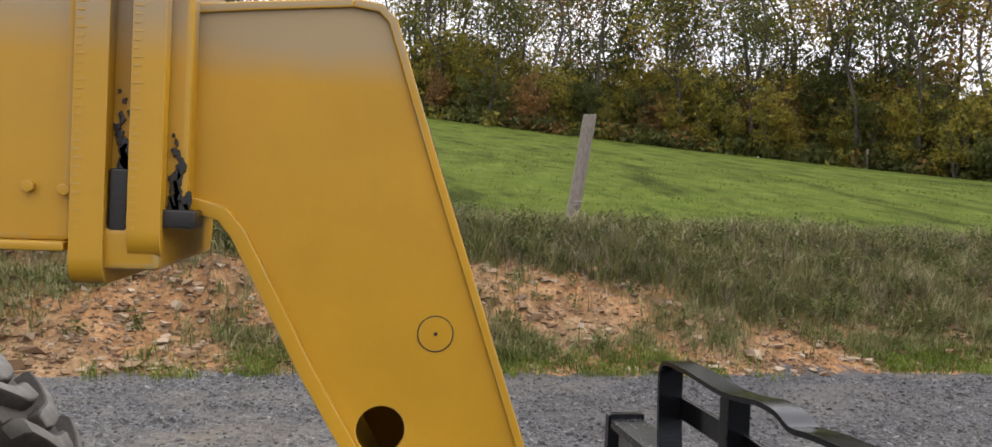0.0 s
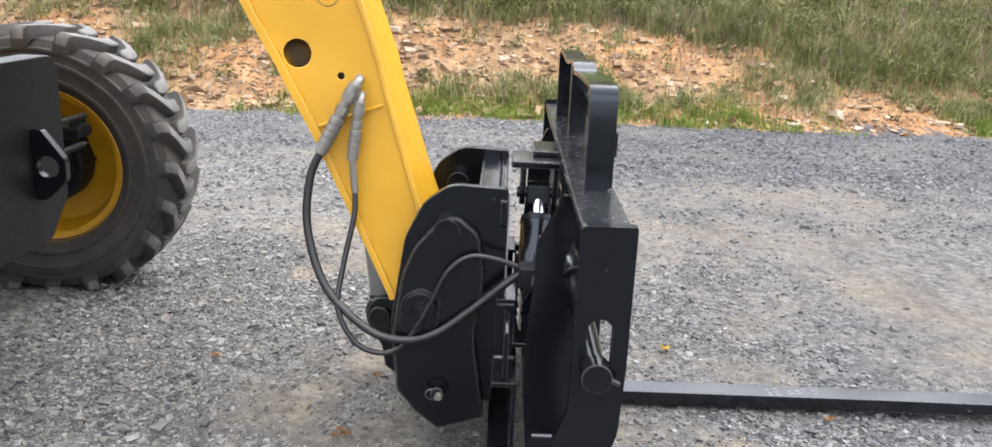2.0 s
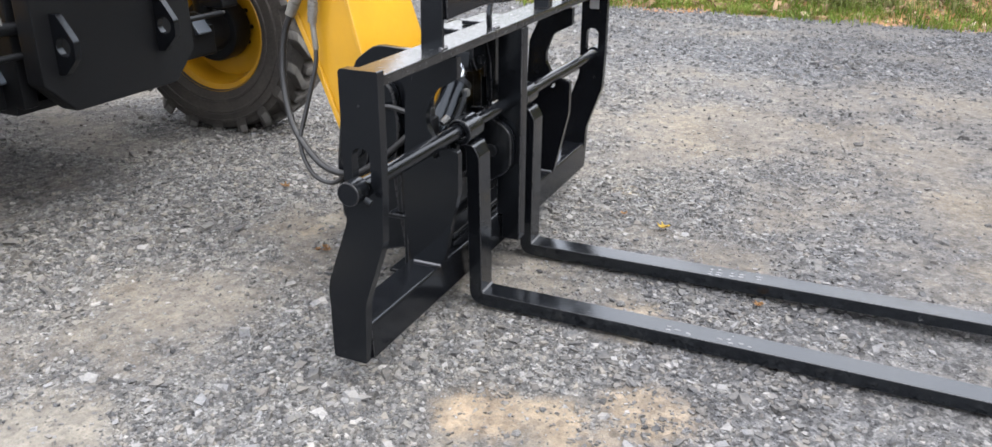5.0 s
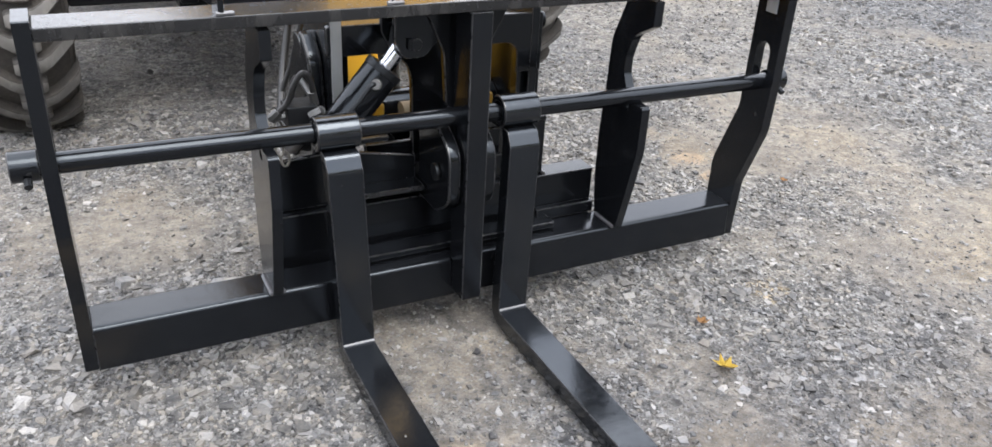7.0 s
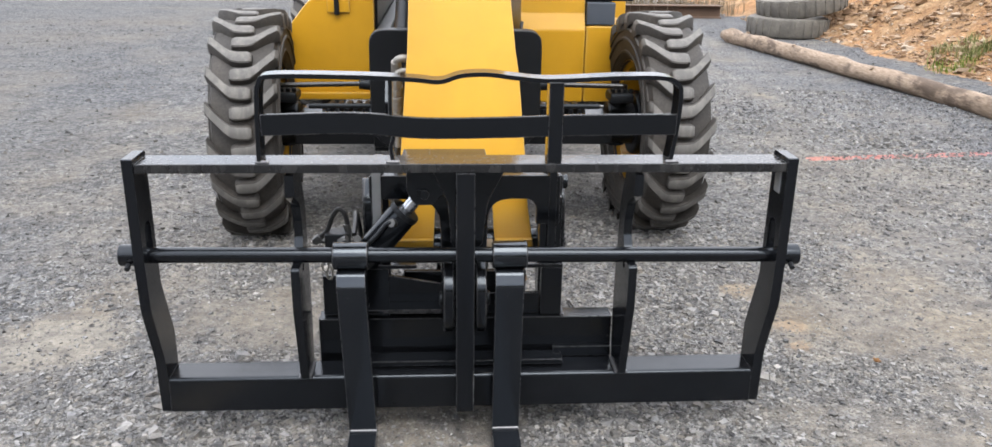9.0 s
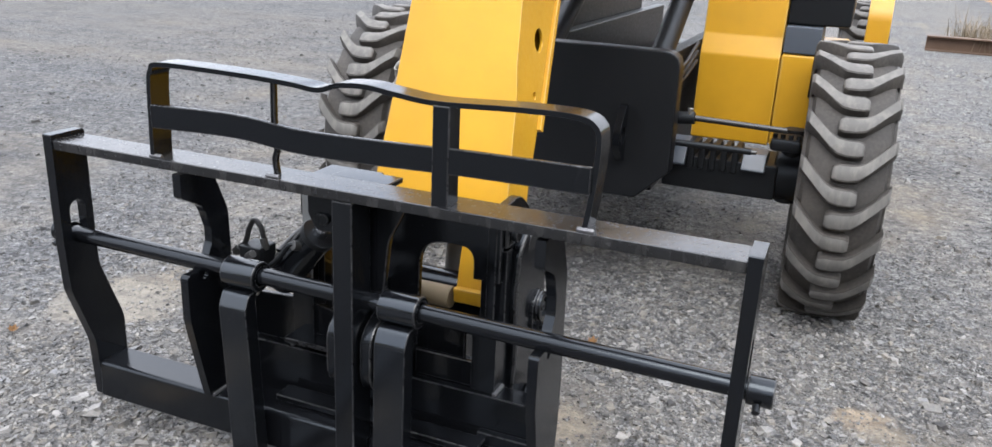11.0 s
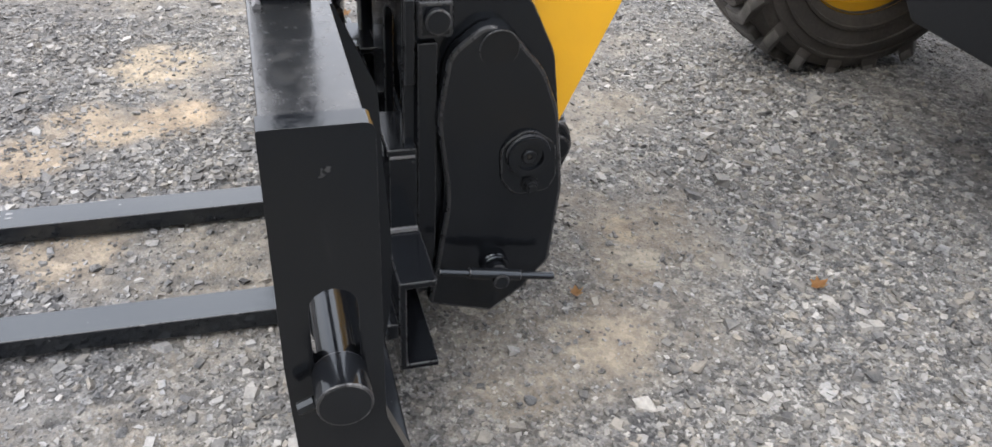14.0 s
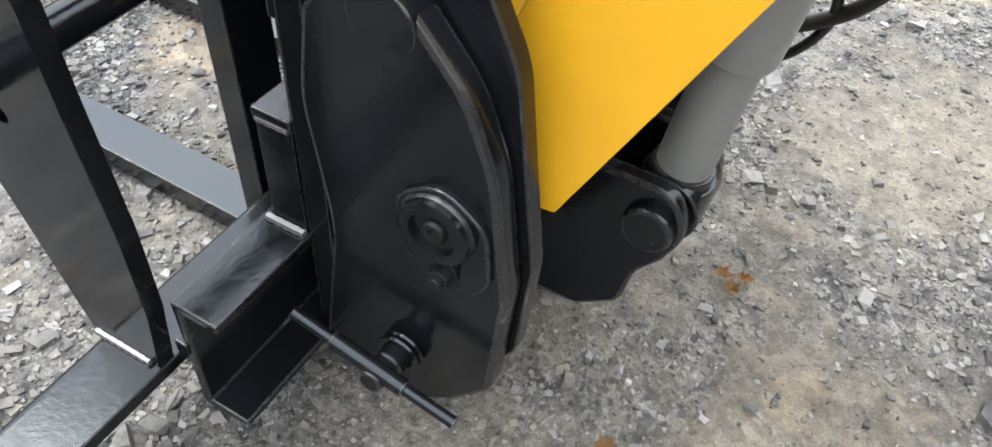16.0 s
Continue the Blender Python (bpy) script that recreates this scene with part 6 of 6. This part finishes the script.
tree_kinds = [(tree_parts(1, 17, 0.3, LEAF_RUST, 24), "tall bare-limbed tree with thin rust-coloured leaves"),
              (tree_parts(2, 19, -0.4, LEAF_GREEN, 34), "tall slender tree with dark green leaves"),
              (tree_parts(3, 16, 0.8, LEAF_YELLOW, 26), "tall tree with yellowing autumn leaves"),
              (tree_parts(4, 18, -0.2, LEAF_RUST, 10), "tall nearly bare autumn tree with grey trunk"),
              (tree_parts(5, 15, 0.5, LEAF_GREEN, 26), "tall tree with thinning green leaves"),
              (tree_parts(6, 18, 0.1, LEAF_YELLOW, 16), "tall tree with sparse yellow leaves")]
shrub_kinds = [(shrub_parts(11, 5.5, 4.0, LEAF_GREEN, 36), "dense dark green shrub at the wood's edge"),
               (shrub_parts(12, 7.0, 3.6, LEAF_YELLOW, 30), "tall yellow-green shrub at the wood's edge"),
               (shrub_parts(13, 4.0, 4.4, LEAF_GREEN, 36), "low dark green bramble thicket"),
               (shrub_parts(14, 6.0, 3.2, LEAF_RUST, 26), "russet-leaved shrub at the wood's edge"),
               (shrub_parts(15, 8.0, 3.4, LEAF_GREEN, 30), "young green tree hung with creepers")]
wood = random.Random(21)


WOOD = [Vector(p) for p in ((66.5, 9.0), (64.5, 2.5), (62.0, -5.6), (60.2, -10.5), (58.2, -14.8), (56.0, -18.8), (53.1, -23.6), (50.0, -27.4), (47.1, -30.5), (44.0, -33.2), (41.0, -35.6), (37.0, -38.2), (31.0, -41.0))]


def wood_edge(s):
    """The border of the wood, s metres along it from its north end."""
    f = max(0.0, min(0.999, (s + 4) / 66.0)) * (len(WOOD) - 1)
    i = int(f)
    p = WOOD[i].lerp(WOOD[min(i + 1, len(WOOD) - 1)], f - i)
    return p.x + 0.5 * math.sin(s * 0.35), p.y + 0.5 * math.cos(s * 0.4)


n_trees = 0
for row in range(5):
    s = -4.0 + row * 0.7
    while s < 62:
        x, y = wood_edge(s)
        x, y = x + (2.0 + row * 4.0 + wood.uniform(-1.3, 1.3)) * 0.75, y - (2.0 + row * 4.0 + wood.uniform(-1.3, 1.3)) * -0.2
        k = wood.choice([0, 1, 1, 2, 3, 3, 4, 4, 5])
        meshes, label = tree_kinds[k]
        plant("tree", meshes, label, "tree", "trees of the wood", (x, y, ground_z(x, y)), wood.uniform(0, 6.28), wood.uniform(0.8, 1.15))
        s += wood.uniform(3.8, 8.0)
        n_trees += 1
for row in range(5):
    s = -4.0
    while s < 62:
        x, y = wood_edge(s)
        x, y = x + row * 3.2 + wood.uniform(-0.8, 0.8), y + row * 0.8 + wood.uniform(-0.8, 0.8)
        k = wood.choice([1, 1, 1, 3, 4, 4, 1, 0] if row else [0, 2, 1, 1, 1, 3])
        meshes, label = shrub_kinds[k]
        plant("shrub", meshes, label, "shrub", "shrubs at the wood's edge", (x, y, ground_z(x, y)), wood.uniform(0, 6.28), wood.uniform(0.55, 0.9) if row == 0 else wood.uniform(0.8, 1.2))
        s += wood.uniform(1.7, 2.9)

# added, unseen trees round the yard's lower side, to darken what the steel mirrors
for k in range(44):
    x = 30.0 - 1.35 * k + wood.uniform(-0.6, 0.6)
    for row in range(2):
        y = -43.0 + 0.0045 * (x - 5.0) ** 2 - 4.0 * row + wood.uniform(-1.2, 1.2)
        if wood.random() < 0.6:
            meshes, label = tree_kinds[wood.choice([0, 1, 2, 4, 5])]
            plant("tree", meshes, label, "tree", "trees of the wood", (x, y, ground_z(x, y)), wood.uniform(0, 6.28), wood.uniform(0.75, 1.0))
        if row == 0:
            meshes, label = shrub_kinds[wood.choice([0, 1, 3, 4])]
            plant("shrub", meshes, label, "shrub", "shrubs at the wood's edge", (x, y + 1.5, ground_z(x, y + 1.5)), wood.uniform(0, 6.28), wood.uniform(0.9, 1.25))

# undergrowth that fills the wood between the trunks
uc = []
while len(uc) < 3400:
    s = wood.uniform(-5, 63)
    x, y = wood_edge(s)
    low = len(uc) % 3 == 0
    d = wood.uniform(-1.6, 1.4) if low else wood.uniform(0.5, 17)
    x, y = x + d * 0.93, y + d * 0.25
    tall = 1.2 + 3.6 * abs(noise.noise((x * 0.16, y * 0.16, 4.0))) + 0.16 * d
    uc.append((x, y, ground_z(x, y) + (wood.uniform(0.0, 0.7) if low else tall * wood.random() ** 1.2)))
for um, share, lab in ((LEAF_GREEN, 0, "dense green undergrowth between the trunks"), (LEAF_YELLOW, 1, "yellow-green undergrowth between the trunks"), (LEAF_RUST, 2, "rust brown undergrowth between the trunks")):
    pick = [c for i, c in enumerate(uc) if (0, 0, 1, 0, 2, 0)[int(6 * abs(noise.noise((c[0] * 0.12, c[1] * 0.12, 9.0)) * 1.7 + 0.05 * (i % 7))) % 6] == share]
    v, f = leaf_cloud(pick, 16, 1.0, 0.24)
    ug = new("undergrowth", big_mesh("undergrowth", v, f, um))
    tagged(ug, lab, "undergrowth", kind="stuff")


# ---- fence posts, log, old tyres, fallen leaves ----
def fence_post(x, y, h, w, lean, label):
    z = ground_z(x, y) - 0.1
    t = thing("fence_post", label, "fence post", (x, y, z), "pasture fence posts")
    bm = bmesh.new()
    rows = []
    for k in range(9):
        f = k / 8
        c = Vector((x, y - lean * f * h, z + f * (h + 0.1)))
        rows.append([bm.verts.new(c + Vector((math.cos(a) * w * (1 + 0.12 * noise.noise((k * 0.6, a, x))), math.sin(a) * w * (1 + 0.12 * noise.noise((a, k * 0.6, y))), 0.012 * math.sin(a * 2) if k == 8 else 0)))
                     for a in [q * math.pi / 5 for q in range(10)]])
    for a, b in zip(rows, rows[1:]):
        for q in range(10):
            bm.faces.new((a[q], a[(q + 1) % 10], b[(q + 1) % 10], b[q]))
    bm.faces.new(rows[-1])
    part("post", bm, POST_WOOD, t)
    for zz in (0.30, 0.34):
        ring = [(x + math.cos(a) * (w + 0.004), y - lean * zz * h + math.sin(a) * (w + 0.004), z + 0.1 + zz) for a in [q * math.pi / 6 for q in range(13)]]
        part("wire", tube(ring, 0.005, 5, 2), STEEL, t, "rusty fence wire wrapped round")
    return t


fence_post(9.57, -2.07, 1.50, 0.088, 0.15, "weathered grey leaning wooden fence post")
fence_post(61.0, -9.3, 1.3, 0.12, 0.0, "distant pale wooden fence post by the wood")
fence_post(46.6, -30.6, 1.2, 0.09, 0.05, "distant grey wooden fence post by the wood")


def old_log():
    t = thing("log", "long peeled brown log lying at the foot of the bank", "log", (4.45, 7.2, 0))
    pts = [(4.74, 3.3, 0.086), (4.64, 4.8, 0.088), (4.54, 5.6, 0.092), (4.38, 6.8, 0.093), (4.08, 9.0, 0.096), (3.95, 9.9, 0.096)]
    bm = tube(pts, lambda f: (0.086 + 0.016 * f) * min(1.0, 0.62 + 9.0 * (1 - f)), 22, 16)
    for v in bm.verts:
        v.co += Vector((0.022 * noise.noise((v.co.x * 6, v.co.y * 2.2, v.co.z * 6)) + 0.010 * noise.noise((v.co.x * 18, v.co.y * 8, v.co.z * 18)), 0, 0.020 * noise.noise((v.co.x * 6, v.co.y * 2.2, v.co.z * 6 + 9)) - 0.008))
    part("trunk", bm, LOG_WOOD, t)
    for x, y, a in ((4.44, 6.4, 2.4), (4.22, 8.0, 2.0), (4.03, 9.3, 1.2)):
        part("knot", rod((x + 0.07 * math.cos(a), y, 0.093 + 0.07 * math.sin(a)), (x + 0.112 * math.cos(a), y, 0.093 + 0.112 * math.sin(a)), 0.024, 10, bevel=0.006), LOG_WOOD, t)


old_log()


def scrap_tyre(x, y, z, r, tilt, turn, label):
    t = thing("scrap_tyre", label, "tyre", (x, y, z), "old tyres by the bank")
    prof = [(r * 0.56, -0.10), (r * 0.66, -0.135), (r * 0.86, -0.145), (r * 0.97, -0.125), (r, -0.06), (r, 0.06), (r * 0.97, 0.125), (r * 0.86, 0.145), (r * 0.66, 0.135), (r * 0.56, 0.10), (r * 0.60, 0.07), (r * 0.88, 0.10), (r * 0.9, 0.0), (r * 0.88, -0.10), (r * 0.60, -0.07), (r * 0.56, -0.10)]
    bm = lathe(prof, (0, 0, 0), 56, "z")
    lie = Matrix.Translation((x, y, z)) @ Matrix.Rotation(turn, 4, "Z") @ Matrix.Rotation(tilt, 4, "Y")
    bmesh.ops.transform(bm, matrix=lie, verts=bm.verts)
    carcass = part("carcass", bm, OLD_TYRE, t)
    for k in range(28):
        block = box((r - 0.01, -0.03, -0.11), (r + 0.012, 0.03, 0.11), 0.004, Matrix.Rotation(2 * math.pi * k / 28, 4, "Z"))
        bmesh.ops.transform(block, matrix=lie, verts=block.verts)
        part("tread_lug", block, OLD_TYRE, carcass)


scrap_tyre(5.12, 10.6, 0.145, 0.58, 0.0, 0.3, "worn grey truck tyre lying flat")
scrap_tyre(5.34, 10.72, 0.48, 0.64, -0.17, 0.2, "worn grey truck tyre leaning on another tyre")


def scrap_beam():
    t = thing("scrap_beam", "rusty grey steel beam lying beyond the tyres", "beam", (3.3, 13.2, 0), "")
    prof = [(13.05, 0.0), (13.25, 0.0), (13.25, 0.02), (13.16, 0.02), (13.16, 0.20), (13.25, 0.20), (13.25, 0.22), (13.05, 0.22), (13.05, 0.20), (13.14, 0.20), (13.14, 0.02), (13.05, 0.02)]
    part("beam", plate(prof, "x", 2.0, 4.9), RUST, t)


scrap_beam()
tufts("roadside_weeds", 60, 26, lambda: (rng.uniform(2.6, 5.2), rng.uniform(13.3, 14.6), 0.6 + 0.6 * rng.uniform()), 0.55, 0.012, 0.6, WEED_DRY, "dry brown weeds beyond the tyres", 0.16)


def fallen_leaf(x, y, size, turn, material, label):
    bm = bmesh.new()
    out = [(0, -1), (0.35, -0.55), (0.75, -0.5), (0.5, -0.1), (0.8, 0.35), (0.35, 0.35), (0, 1), (-0.35, 0.35), (-0.8, 0.35), (-0.5, -0.1), (-0.75, -0.5), (-0.35, -0.55)]
    mid = bm.verts.new((0, 0, 0.004))
    ring = [bm.verts.new((u * size, v * size, 0.006 + 0.9 * size * (u * u * 0.9 + 0.35 * v * v) + 0.002 * math.sin(u * 9))) for u, v in out]
    for a, b in zip(ring, ring[1:] + ring[:1]):
        bm.faces.new((mid, a, b))
    bmesh.ops.solidify(bm, geom=bm.faces[:], thickness=0.0008)
    ob = new("fallen_leaf", mesh_of("fallen_leaf", bm, material, 40))
    ob.matrix_world = pose(x, y, 0.008, random.uniform(-14, 14), random.uniform(-14, 14), turn)
    tagged(ob, label, "leaf", "fallen leaves")


for x, y, s_, a, m_, l_ in ((0.524, -0.387, 0.036, 60, YELLOW_LEAF, "bright yellow fallen leaf on the gravel"), (-0.205, 0.695, 0.020, 20, DEAD_LEAF, "curled brown fallen leaf on the gravel"),
                            (-0.185, 0.715, 0.019, 110, DEAD_LEAF, "curled brown fallen leaf on the gravel"), (-0.215, 0.725, 0.017, 200, DEAD_LEAF, "curled brown fallen leaf on the gravel"),
                            (0.19, 0.66, 0.022, 75, DEAD_LEAF, "small orange-brown fallen leaf on the gravel"), (0.285, 1.25, 0.026, 10, DEAD_LEAF, "small orange-brown fallen leaf on the gravel"),
                            (0.60, -0.20, 0.024, 300, DEAD_LEAF, "small orange-brown fallen leaf on the gravel"), (1.50, 0.45, 0.022, 140, DEAD_LEAF, "small orange-brown fallen leaf on the gravel"),
                            (-1.62, 0.36, 0.024, 30, DEAD_LEAF, "small orange-brown fallen leaf on the gravel"), (0.02, -0.83, 0.026, 80, DEAD_LEAF, "small orange-brown fallen leaf on the gravel")):
    fallen_leaf(x, y, s_, a, m_, l_)
